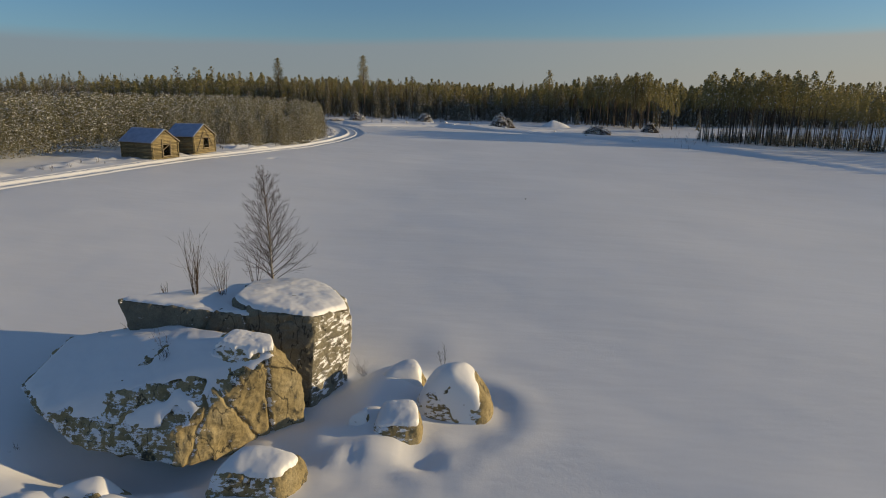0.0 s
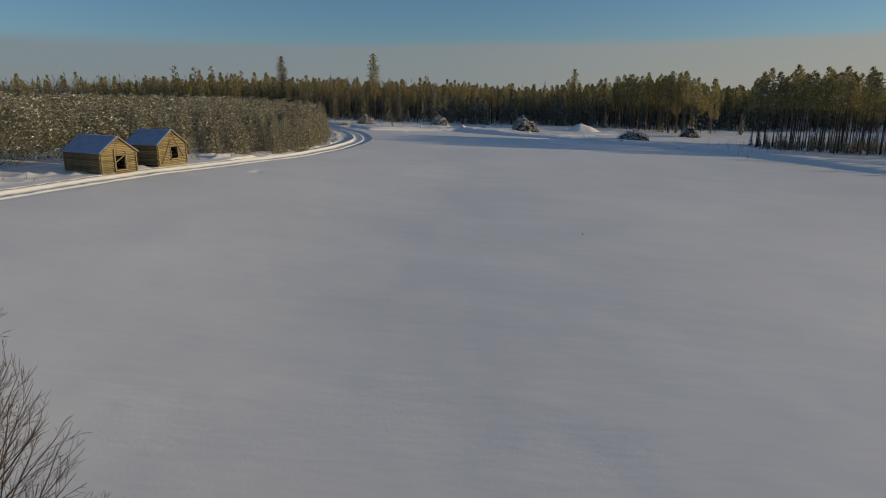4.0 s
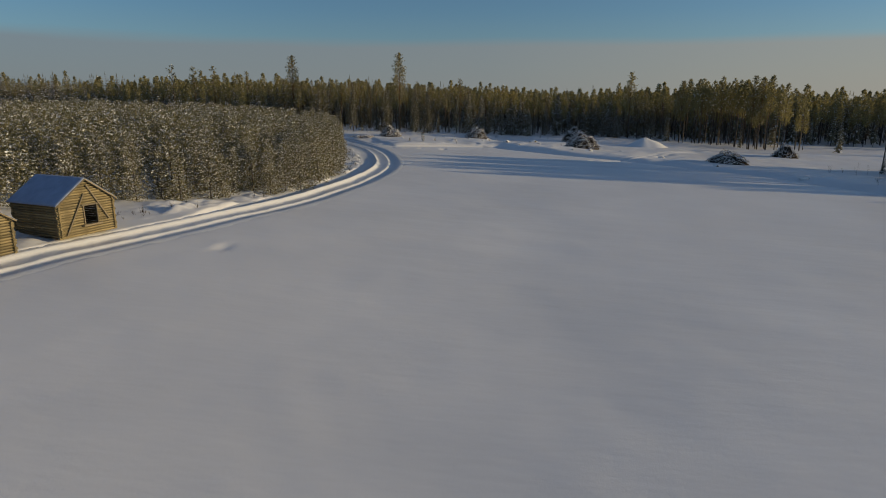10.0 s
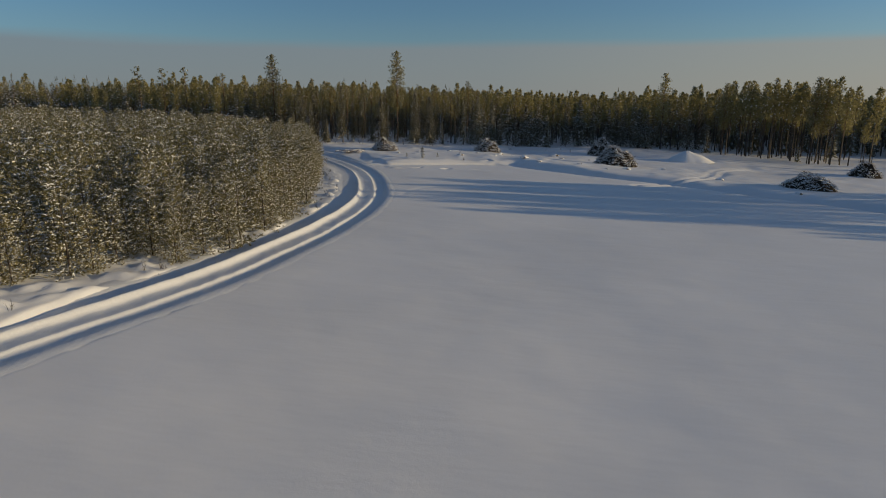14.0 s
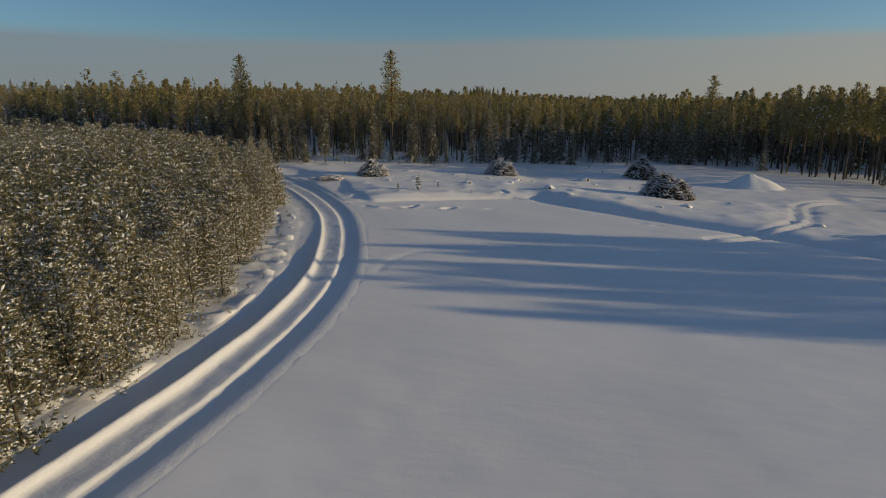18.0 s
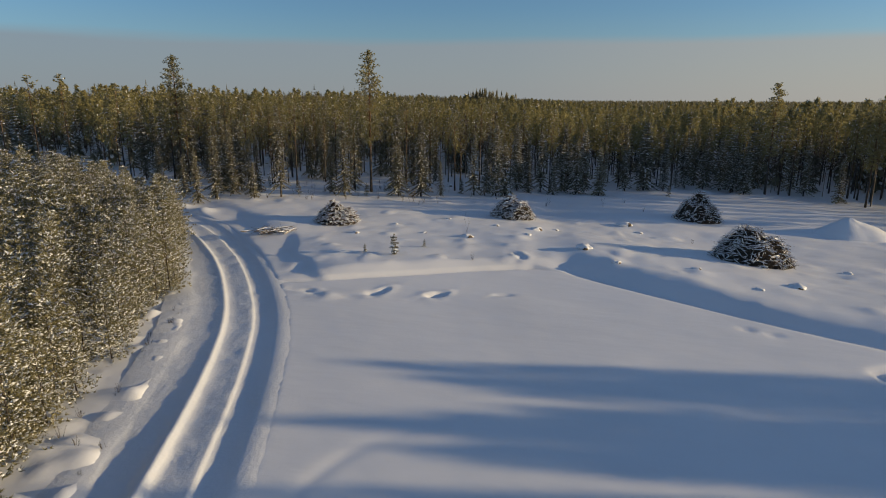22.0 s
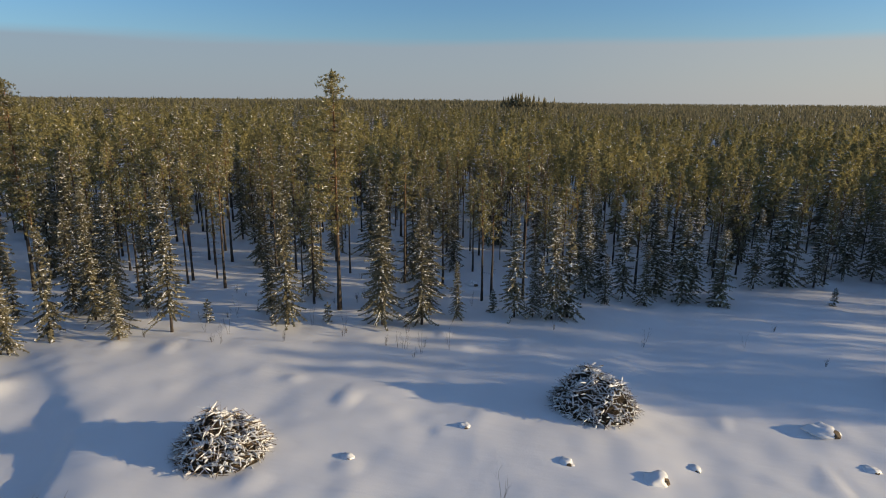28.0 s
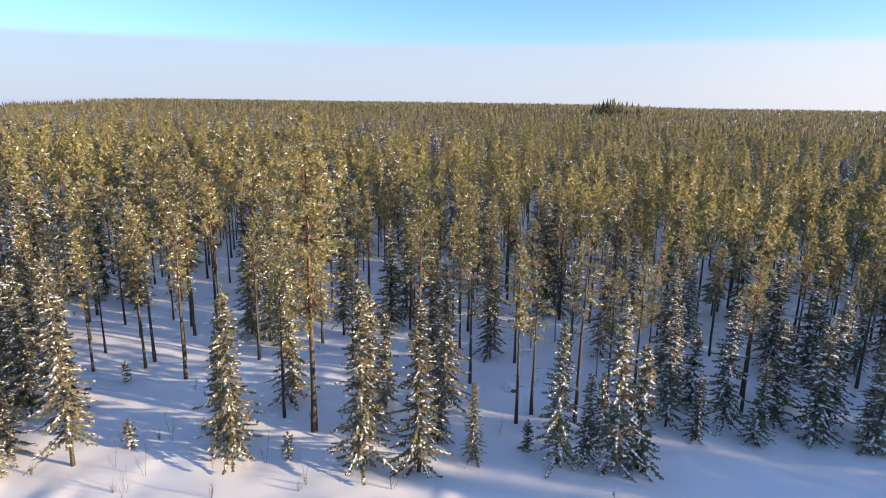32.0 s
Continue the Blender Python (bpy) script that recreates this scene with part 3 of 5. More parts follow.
def bare_fine(seed, h):
    """Crown of a leafless birch: steep thin limbs with a haze of fine twigs."""
    rng = random.Random(seed)
    s = Soup()
    for i in range(int(4.2 * h)):
        f = 0.28 + 0.7 * (i + rng.random()) / (4.2 * h)
        a = rng.random() * 6.283
        r = h * 0.15 * (1.12 - f) ** 0.7 * rng.uniform(0.6, 1.1)
        d = Vector((math.cos(a), math.sin(a), 1.1 + 0.8 * f))
        foot = Vector((0, 0, h * f * 0.96))
        rod(s, foot, foot + d * r, 0.02)
        for j in range(16):
            p = foot + d * r * rng.uniform(0.2, 1.0)
            dd = (d.normalized() + Vector((rng.gauss(0, 0.45), rng.gauss(0, 0.45), rng.gauss(0.0, 0.4)))).normalized()
            needle(s, rng, p, dd, rng.uniform(0.3, 0.7), 0.022, 0.12)
    return s.arrays()


def young_fine(seed, h, snow):
    """A young planted pine: steep boughs of needle tufts from the ground up, with snow in the tufts."""
    rng = random.Random(seed)
    s = Soup()
    z = 0.14
    while z < h * 0.96:
        f = z / h
        r = (0.75 + 0.125 * h) * (1 - f) ** 0.68 * rng.uniform(0.8, 1.15) * (0.8 + 0.2 * min(1, f * 5)) + 0.10
        n = rng.randint(5, 7) + (3 if f < 0.35 else 0)
        a0 = rng.random() * 6.28
        for k in range(n):
            a = a0 + 6.283 * k / n + rng.uniform(-0.3, 0.3)
            d = Vector((math.cos(a), math.sin(a), 0.0 + 0.6 * f + rng.uniform(-0.25, 0.15)))
            rr = r * rng.uniform(0.55, 1.15)
            for u in (0.3, 0.55, 0.8, 1.0):
                c = Vector((0, 0, z)) + d * rr * u + Vector((rng.gauss(0, 0.06), rng.gauss(0, 0.06), rng.gauss(0, 0.05)))
                for q in range(8):
                    dd = Vector((math.cos(a) * 0.6 + rng.gauss(0, 0.5), math.sin(a) * 0.6 + rng.gauss(0, 0.5), 0.35 + rng.gauss(0, 0.4))).normalized()
                    needle(s, rng, c, dd, rng.uniform(0.14, 0.28), 0.06, 0.12)
                if rng.random() < snow:
                    lump(s, c + Vector((0, 0, 0.06)), d + Vector((rng.uniform(-0.7, 0.7), rng.uniform(-0.7, 0.7), 0)), rng.uniform(0.14, 0.30), rng.uniform(0.08, 0.15), rng.uniform(0.04, 0.08))
        z += rng.uniform(0.32, 0.44)
    return s.arrays()


def spruce_back(seed, h, snow):
    """A spruce that stands back in the forest: layered boughs of a few broad sprays."""
    rng = random.Random(seed)
    s = Soup()
    z = h * rng.uniform(0.08, 0.22)
    reach = h * rng.uniform(0.12, 0.16)
    while z < h * 0.97:
        f = z / h
        n = rng.randint(5, 6)
        a0 = rng.random() * 6.28
        for k in range(n):
            a = a0 + 6.283 * k / n + rng.uniform(-0.4, 0.4)
            rr = (reach * (1 - f) ** 0.85 + 0.14) * rng.uniform(0.65, 1.25)
            d = Vector((math.cos(a), math.sin(a), -0.75 + 0.8 * f + rng.uniform(-0.15, 0.15)))
            side = Vector((-d.y, d.x, 0)) * rr * rng.uniform(0.22, 0.4)
            p, q = Vector((0, 0, z)), Vector((0, 0, z)) + d * rr
            m = p.lerp(q, 0.6) + Vector((0, 0, -0.12 * rr))
            s.tri(p, m + side, q, 0)
            s.tri(p, q, m - side, 0)
            if rng.random() < snow:
                up = Vector((0, 0, 0.05 + 0.04 * rr))
                s.tri(p.lerp(q, 0.35) + up, p.lerp(q, 0.65) + side * rng.uniform(0.4, 0.8) + up * 0.5, q + up * 0.5, 1)
                s.tri(p.lerp(q, 0.35) + up, q + up * 0.5, p.lerp(q, 0.65) - side * rng.uniform(0.4, 0.8) + up * 0.5, 1)
        z += rng.uniform(0.42, 0.62)
    s.tri(Vector((-0.1, 0, h * 0.93)), Vector((0.1, 0, h * 0.93)), Vector((0, 0, h * 1.02)), 0)
    s.tri(Vector((0, -0.1, h * 0.93)), Vector((0, 0.1, h * 0.93)), Vector((0, 0, h * 1.02)), 0)
    return s.arrays()


def pine_back(seed, h, snow, low):
    """A pine that stands back in the forest: a pointed crown of loose tufts."""
    rng = random.Random(seed)
    s = Soup()
    for i in range(230):
        f = (i + rng.random()) / 230
        z = h * (low + (0.985 - low) * f)
        r = h * 0.105 * (min(1.0, 0.42 + 2.0 * f) * (1 - f) ** 0.6 + 0.03) * rng.uniform(0.25, 1.15)
        a = rng.random() * 6.283
        c = Vector((math.cos(a) * r, math.sin(a) * r, z))
        for k in range(2):
            dd = Vector((math.cos(a) * 0.4 + rng.gauss(0, 0.5), math.sin(a) * 0.4 + rng.gauss(0, 0.5), 0.3 + rng.gauss(0, 0.5))).normalized()
            needle(s, rng, c, dd, rng.uniform(0.35, 0.6), 0.26, snow * (1.1 - 0.6 * f))
    for k in range(4):
        needle(s, rng, Vector((0, 0, h * 0.95)), Vector((rng.gauss(0, 0.15), rng.gauss(0, 0.15), 1)).normalized(), h * 0.06, 0.2)
    return s.arrays()


def young_back(seed, h):
    """A young pine inside the stand: the upper crown in tufts, with snow in them."""
    rng = random.Random(seed)
    s = Soup()
    z = h * 0.07
    while z < h * 0.97:
        f = z / h
        r = (0.75 + 0.12 * h) * (1 - f) ** 0.7 + 0.08
        n = 6 if f < 0.7 else 5
        a0 = rng.random() * 6.28
        for k in range(n):
            a = a0 + 6.283 * k / n + rng.uniform(-0.35, 0.35)
            d = Vector((math.cos(a), math.sin(a), 0.6 * f + rng.uniform(-0.2, 0.2)))
            for u in (0.6, 1.0):
                c = Vector((0, 0, z)) + d * r * u * rng.uniform(0.75, 1.15)
                for q in range(4):
                    dd = Vector((d.x * 0.5 + rng.gauss(0, 0.5), d.y * 0.5 + rng.gauss(0, 0.5), 0.4 + rng.gauss(0, 0.4))).normalized()
                    needle(s, rng, c, dd, rng.uniform(0.16, 0.32), 0.10, 0.09)
                if rng.random() < 0.28:
                    w = Vector((rng.uniform(-0.2, 0.2), rng.uniform(-0.2, 0.2), 0.04))
                    s.tri(c + w + Vector((0, 0, 0.08)), c - w + Vector((0, 0, 0.06)), c + d * 0.24 + Vector((0, 0, 0.02)), 1)
        z += rng.uniform(0.36, 0.5)
    return s.arrays()


def trunk_mesh(name, seed, h, r, mat, snags=0):
    rng = random.Random(seed)
    pts, rad = [], []
    lean = Vector((rng.uniform(-0.012, 0.012), rng.uniform(-0.012, 0.012), 0))
    for i in range(7):
        f = i / 6
        pts.append(Vector((lean.x * h * f + rng.gauss(0, 0.02), lean.y * h * f + rng.gauss(0, 0.02), -0.4 + (h * 0.97 + 0.4) * f)))
        rad.append(r * (1.25 if i == 0 else 1) * (1 - 0.86 * f))
    tubes = [tube(pts, rad, 6)]
    for _ in range(snags):
        z = rng.uniform(0.2, 0.55) * h
        a = rng.random() * 6.28
        ln = rng.uniform(0.4, 1.2)
        b = Vector((lean.x * z, lean.y * z, z))
        tubes.append(tube([b, b + Vector((math.cos(a) * ln, math.sin(a) * ln, rng.uniform(-0.25, 0.15)))], [0.025, 0.008], 3))
    vs, fs = join_tubes(tubes)
    return mesh_of(name, vs, fs, [mat], smooth=True)


def crown_of(name, arrays, mat):
    v, m = arrays
    return mesh_of(name, v, np.arange(len(v)).reshape(-1, 3), [mat, TREE_SNOW, BARK_PINE if mat is PINE else BARK_SPRUCE], m)


def inside(x, y, poly):
    c = np.zeros(np.shape(x), bool)
    for (ax, ay), (bx, by) in zip(poly, poly[1:] + poly[:1]):
        c ^= ((ay > y) != (by > y)) & (x < (bx - ax) * (y - ay) / (by - ay + 1e-12) + ax)
    return c


def scatter(seed, box, gap, poly=None):
    """Jittered places at about the given distance from one another."""
    rng = np.random.RandomState(seed)
    xs, ys = np.meshgrid(np.arange(box[0], box[1], gap), np.arange(box[2], box[3], gap))
    xs = xs.ravel() + rng.uniform(-0.48, 0.48, xs.size) * gap
    ys = ys.ravel() + rng.uniform(-0.48, 0.48, ys.size) * gap
    if poly is not None:
        k = inside(xs, ys, poly)
        xs, ys = xs[k], ys[k]
    return xs, ys


FOREST_EDGE = [(-140, 248), (-95, 231), (-78, 216), (-60, 205), (-55, 201), (-50, 206), (-46, 207.5), (-38, 212), (-26, 214.5), (-18, 217.5), (-10, 223), (4, 231.5), (18, 239), (33, 238), (46, 231), (52, 219), (60, 211),
               (77, 206), (94, 198), (94, 178), (78, 171), (64, 167), (58.5, 160), (60, 149), (67, 144), (76, 141), (88, 133), (102, 118), (116, 98), (128, 60), (142, 0), (155, -60)]
FOREST = [(-400, 262)] + FOREST_EDGE + [(420, -60), (420, 470), (-400, 470)]
YOUNG_STAND = [(-66, 20), (-58, 50), (-54.5, 68), (-53.5, 78), (-51, 88), (-45, 100), (-42, 103.5), (-39, 107), (-34.5, 111.5), (-31.5, 118), (-31, 125), (-31.5, 132.5), (-33.6, 140), (-35.8, 150), (-38, 159), (-40.5, 170), (-45.3, 180),
               (-53, 192), (-64, 202), (-80, 210), (-130, 228), (-210, 205), (-210, 20)]

# single trees of the forest edge that can be told apart: kind, x, y, height
HEROES = [("pine", -34.3, 216.1, 21.0), ("pine", -63.2, 213.5, 19.3), ("spruce", -45.5, 207.7, 13.2), ("spruce", -52.7, 210.9, 10.9), ("spruce", -37.3, 211.6, 11.1), ("spruce", -39.9, 214.0, 7.3), ("spruce", -37.7, 218.9, 11.0),
          ("spruce", -29.6, 213.5, 12.4), ("spruce", -31.2, 220.9, 7.7), ("spruce", -26.4, 214.6, 11.4), ("spruce", -26.3, 232.8, 9.8), ("pine", -21.9, 222.4, 12.6), ("pine", -21.1, 224.0, 11.9), ("spruce", -18.6, 218.5, 9.8),
          ("spruce", -16.9, 219.0, 6.5), ("spruce", -15.2, 219.1, 11.6), ("spruce", -13.8, 219.9, 8.4), ("spruce", -11.8, 226.0, 8.8), ("spruce", -9.9, 225.2, 5.2), ("spruce", -4.1, 230.8, 8.1), ("spruce", -0.2, 231.5, 11.1),
          ("spruce", 2.0, 228.8, 8.1), ("spruce", 7.8, 236.8, 9.5), ("spruce", 11.5, 238.6, 12.8), ("pine", 4.3, 240.2, 13.5), ("pine", -18.0, 224.0, 15.0), ("pine", -5.6, 234.4, 14.7), ("spruce", -54.9, 201.9, 7.3),
          ("spruce", -53.6, 204.6, 8.7), ("spruce", -49.6, 207.0, 8.1), ("spruce", -48.4, 205.3, 5.2), ("pine", 33.7, 240.8, 20.0), ("pine", -104, 226.7, 17.0), ("pine", -97, 226, 16.3), ("pine", -91, 226, 16.6), ("pine", -81, 226, 15.2),
          ("pine", -56.4, 228.5, 9.0), ("pine", -53.8, 227.9, 12.4), ("pine", -54.4, 232.6, 13.3), ("pine", -29.2, 233.3, 11.5), ("pine", 59, 213, 19.0), ("pine", 62, 215, 18.6), ("pine", 47, 233, 18.0),
          ("spruce", -43.8, 210.3, 1.9), ("spruce", -50.9, 217.2, 1.6), ("spruce", -34.2, 212.8, 1.8), ("spruce", -39.0, 212.2, 1.5), ("spruce", -20.6, 219.2, 2.2), ("spruce", 14.5, 232.5, 2.0),
          ("spruce", -24.1, 180.4, 1.9), ("spruce", -27.0, 180.7, 0.8), ("spruce", -21.7, 184.0, 0.8)]

pine_kinds, spruce_kinds, young_kinds = [], [], []
for k in range(5):
    h = (15.5, 14.0, 16.5, 13.0, 15.0)[k]
    pine_kinds.append((h, trunk_mesh("pine_trunk", 30 + k, h, 0.15, BARK_PINE, 10), crown_of("pine_crown", pine_fine(40 + k, h, (0.06, 0.22, 0.05, 0.16, 0.1)[k], (0.48, 0.55, 0.44, 0.50, 0.46)[k]), PINE)))
for k in range(5):
    h = (12.0, 9.5, 14.0, 7.5, 11.0)[k]
    spruce_kinds.append((h, trunk_mesh("spruce_trunk", 50 + k, h, 0.12, BARK_SPRUCE, 8), crown_of("spruce_crown", spruce_fine(60 + k, h, 0.7), SPRUCE)))
for k in range(6):
    h = (5.2, 6.0, 4.6, 6.6, 5.6, 5.0)[k]
    young_kinds.append((h, trunk_mesh("young_pine_trunk", 70 + k, h, 0.06, BARK_SPRUCE), crown_of("young_pine_crown", young_fine(80 + k, h, 0.45), YOUNG)))

snowy_spruces = [(h, trunk_mesh("spruce_trunk", 55 + k, h, 0.11, BARK_SPRUCE, 8), crown_of("spruce_crown", spruce_fine(130 + k, h, 1.15, 1.0, 1.55), SPRUCE)) for k, h in enumerate((10.5, 8.0, 12.5, 6.5))]
tall_pines = [(20.0, trunk_mesh("pine_trunk", 38 + k, 20.0, 0.19, BARK_PINE, 14), crown_of("pine_crown", pine_fine(48 + k, 20.0, 0.04, 0.36, 0.135, 1.0, 2.0), PINE)) for k in range(2)]
small_spruces = [(h, trunk_mesh("spruce_trunk", 58 + k, h, 0.03, BARK_SPRUCE), crown_of("spruce_crown", spruce_fine(75 + k, h, 1.2, 0.6, 1.7), SPRUCE)) for k, h in enumerate((2.2, 1.6))]
# the same trees with fewer twigs, for those that stand back
for k in range(3):
    pine_kinds.append((pine_kinds[k][0], pine_kinds[k][1], crown_of("pine_crown", pine_fine(45 + k, pine_kinds[k][0], 0.1, 0.5, 0.125, 1.6), PINE)))
    spruce_kinds.append((spruce_kinds[k][0], spruce_kinds[k][1], crown_of("spruce_crown", spruce_fine(65 + k, spruce_kinds[k][0], 0.75, 1.6), SPRUCE)))

bare_kinds = [(h, trunk_mesh("birch_trunk", 90 + k, h, 0.07, BARK_BIRCH), mesh_of("birch_crown", bare_fine(94 + k, h)[0], np.arange(len(bare_fine(94 + k, h)[0])).reshape(-1, 3), [TWIG, TREE_SNOW, TWIG], bare_fine(94 + k, h)[1])) for k, h in enumerate((11.0, 9.0, 12.5))]

LABELS = {"pine": ("tall Scots pine with bare orange trunk and snow-dusted crown", "pine tree"), "spruce": ("snow-laden spruce standing at the forest edge", "spruce tree"),
          "birch": ("slender leafless birch among the conifers", "birch tree"), "young_pine": ("young planted pine with snow on its tufts", "young pine")}


def plant(kind, x, y, h, rng):
    kinds = {"pine": pine_kinds, "spruce": spruce_kinds, "young_pine": young_kinds, "birch": bare_kinds}[kind]
    if kind == "pine" and h > 17.2:
        kinds = tall_pines
    elif kind == "spruce" and h < 2.6:
        kinds = small_spruces
    elif kind == "spruce" and x > -21 and y < 246:
        kinds = snowy_spruces
    elif kind in ("pine", "spruce"):
        kinds = kinds[:5] if math.hypot(x + 18, y - 190) < 52 else kinds[5:]
    hh, trunk, crown = min(rng.sample(kinds, 2), key=lambda q: abs(q[0] - h))
    e = base_at(kind + "_tree" if kind != "young_pine" else "young_pine", x, y, gz(x, y) - 0.05, rng.uniform(0, 360), h / hh)
    part("trunk", trunk, e)
    part("crown", crown, e)
    tagged(e, *LABELS[kind], group="forest trees" if kind != "young_pine" else "planted young pines")
    return e


def stamped(name, items, source, mats):
    """Many trees as one mesh: each item is x, y, z, scale, turn, kind number; source holds (verts, material numbers) per kind."""
    vs, ms = [], []
    for x, y, z, s, a, k in items:
        v, m = source[k]
        c, n = math.cos(a) * s, math.sin(a) * s
        vs.append(np.column_stack([v[:, 0] * c - v[:, 1] * n + x, v[:, 0] * n + v[:, 1] * c + y, v[:, 2] * s + z]))
        ms.append(m)
    v = np.concatenate(vs).astype(np.float32)
    return new(name, mesh_of(name, v, np.arange(len(v)).reshape(-1, 3), mats, np.concatenate(ms)))


rng = random.Random(5)
for k in range(84):
    (ax, ay), (cx, cy) = FOREST_EDGE[3 + k % 14], FOREST_EDGE[4 + k % 14]
    u, inw = rng.random(), rng.uniform(0.5, 7)
    dx, dy = cx - ax, cy - ay
    ln = math.hypot(dx, dy)
    x, y = ax + dx * u - dy / ln * inw, ay + dy * u + dx / ln * inw
    if min(math.hypot(q[1] - x, q[2] - y) for q in HEROES) > 2.2 and not (-50 < x < -20 and y < 217) and x < 34:
        HEROES.append(("spruce", x, y, rng.uniform(4.5, 11.5)))
for kind, x, y, h in HEROES:
    plant(kind, x, y, h, rng)

xs, ys = scatter(11, (-150, 160, 190, 330), 3.5, FOREST)
zs = gz_all(xs, ys)
edges = np.minimum(1.0, np.abs(signed(xs, ys, np.array(FOREST_EDGE))) / 14)
taken = np.array([(q[1], q[2]) for q in HEROES])
things, rest = [], []
for x, y, z, edge in zip(xs, ys, zs, edges):
    if np.min(np.hypot(taken[:, 0] - x, taken[:, 1] - y)) < 1.9 or (y < 216.5 and -50 < x < -20):
        continue
    if rng.random() < 0.45 * (1 - edge) or (-48 < x < -22 and y < 234 and rng.random() < 0.5) or (x > 36 and y < 241 and rng.random() < (0.82 if x < 80 else 0.98)):
        continue
    kind = "spruce" if rng.random() < 0.66 - 0.42 * edge else "pine"
    if kind == "pine" and x > -25 and y < 250 and rng.random() < 0.3:
        kind = "birch"
    h = rng.uniform(5.0, 10.5) + 3.5 * edge if kind == "spruce" else rng.uniform(9.0, 12.5) if kind == "birch" else rng.uniform(9.5, 14.0) + (2.5 if x > 35 else 0)
    (things if -75 < x < 50 and y < 250 else rest).append((kind, x, y, z, h))
things.sort(key=lambda q: math.hypot(q[1] + 16, q[2] - 185))
for kind, x, y, z, h in things[:260]:
    plant(kind, x, y, h, rng)
rest += things[260:]

# the forest behind: joined trees, lighter with distance
pine_mid = [pine_back(90 + k, 14.0, 0.05, (0.46, 0.54, 0.42, 0.50)[k]) for k in range(4)]
spruce_mid = [spruce_back(95 + k, 11.0, 0.55) for k in range(3)]


def with_trunk(arrays, h, r, mat_no):
    v, m = arrays
    t = []
    for k in range(3):
        a, b = 2.094 * k, 2.094 * (k + 1)
        p, q = (math.cos(a) * r, math.sin(a) * r, -0.3), (math.cos(b) * r, math.sin(b) * r, -0.3)
        t += [p, q, (0, 0, h * 0.9)]
    return np.concatenate([v, np.array(t, np.float32)]), np.concatenate([m, np.full(3, mat_no, np.int32)])


mid = [with_trunk(a, 14, 0.16, 3) for a in pine_mid]
mid_s = []
for a in spruce_mid:
    v, m = with_trunk(a, 11, 0.12, 3)
    mid_s.append((v, np.where(m == 0, 2, m)))
# tall pines with high crowns, whose bare trunks let the low sun through
high = [with_trunk(pine_back(98 + k, 17.0, 0.05, 0.56), 17, 0.16, 3) for k in range(3)]
sources = mid + mid_s + high
items = []
for kind, x, y, z, h in rest:
    k = 4 + rng.randrange(3) if kind == "spruce" else rng.randrange(4)
    h = h * rng.choice((0.85, 0.95, 1.0, 1.0, 1.1, 1.2 if kind == "spruce" else 1.12))
    items.append((x, y, z, h / (14 if k < 4 else 11), rng.uniform(0, 6.28), k))
tagged(stamped("forest_behind_edge", items, sources, [PINE, TREE_SNOW, SPRUCE, BARK_PINE]), "dense snow-dusted pines and spruces behind the forest edge", "forest", kind="stuff")

# right-hand forest along the clearing, and the wood behind the young stand
xs, ys = scatter(12, (-330, 330, -60, 470), 4.9, FOREST)
items = []
for x, y, z in zip(xs, ys, gz_all(xs, ys)):
    if -150 < x < 160 and 190 < y < 330:
        continue
    if (60 < x < 172 and 100 < y < 242) or (80 < x < 172 and y < 100):
        continue
    if abs(x) > 60 + 0.72 * max(y, 0) + 60 or (x > 150 and rng.random() < 0.4):
        continue
    k = rng.randrange(4) if rng.random() < (0.2 if x < -60 else 0.5) else 4 + rng.randrange(3)
    items.append((x, y, z, rng.uniform(0.75, 1.15) * (1.25 if k >= 4 else 1.0) * (1.15 if x > 45 and y < 330 else 1.0), rng.uniform(0, 6.28), k))
xs, ys = scatter(14, (58, 104, 137.5, 167), 3.0, FOREST)
for x, y, z in zip(xs, ys, gz_all(xs, ys)):
    items.append((x, y, z, rng.uniform(0.86, 1.02) * (1.0 if x < 82 else 0.7), rng.uniform(0, 6.28), 7 + rng.randrange(3)))
xs, ys = scatter(15, (50, 68, 211, 244), 3.3, FOREST)
for x, y, z in zip(xs, ys, gz_all(xs, ys)):
    items.append((x, y, z, rng.uniform(0.92, 1.12), rng.uniform(0, 6.28), 7 + rng.randrange(3)))
# brush at the foot of those pines
xs, ys = scatter(17, (58, 140, 60, 166), 1.8, FOREST)
for x, y, z, off in zip(xs, ys, gz_all(xs, ys), signed(xs, ys, np.array(FOREST_EDGE))):
    if 1 < abs(off) < 15:
        items.append((x, y, z, rng.uniform(0.18, 0.44), rng.uniform(0, 6.28), 4 + rng.randrange(3)))
# lower wood along the east side of the field
xs, ys = scatter(16, (72, 150, 20, 140), 3.2, FOREST)
for x, y, z, off in zip(xs, ys, gz_all(xs, ys), signed(xs, ys, np.array(FOREST_EDGE))):
    if abs(off) < 14:
        items.append((x, y, z, rng.uniform(0.4, 0.58), rng.uniform(0, 6.28), 7 + rng.randrange(3)))
tagged(stamped("forest_beside_clearing", items, sources, [PINE, TREE_SNOW, SPRUCE, BARK_PINE]), "pine forest with tall bare trunks round the clearing", "forest", kind="stuff")


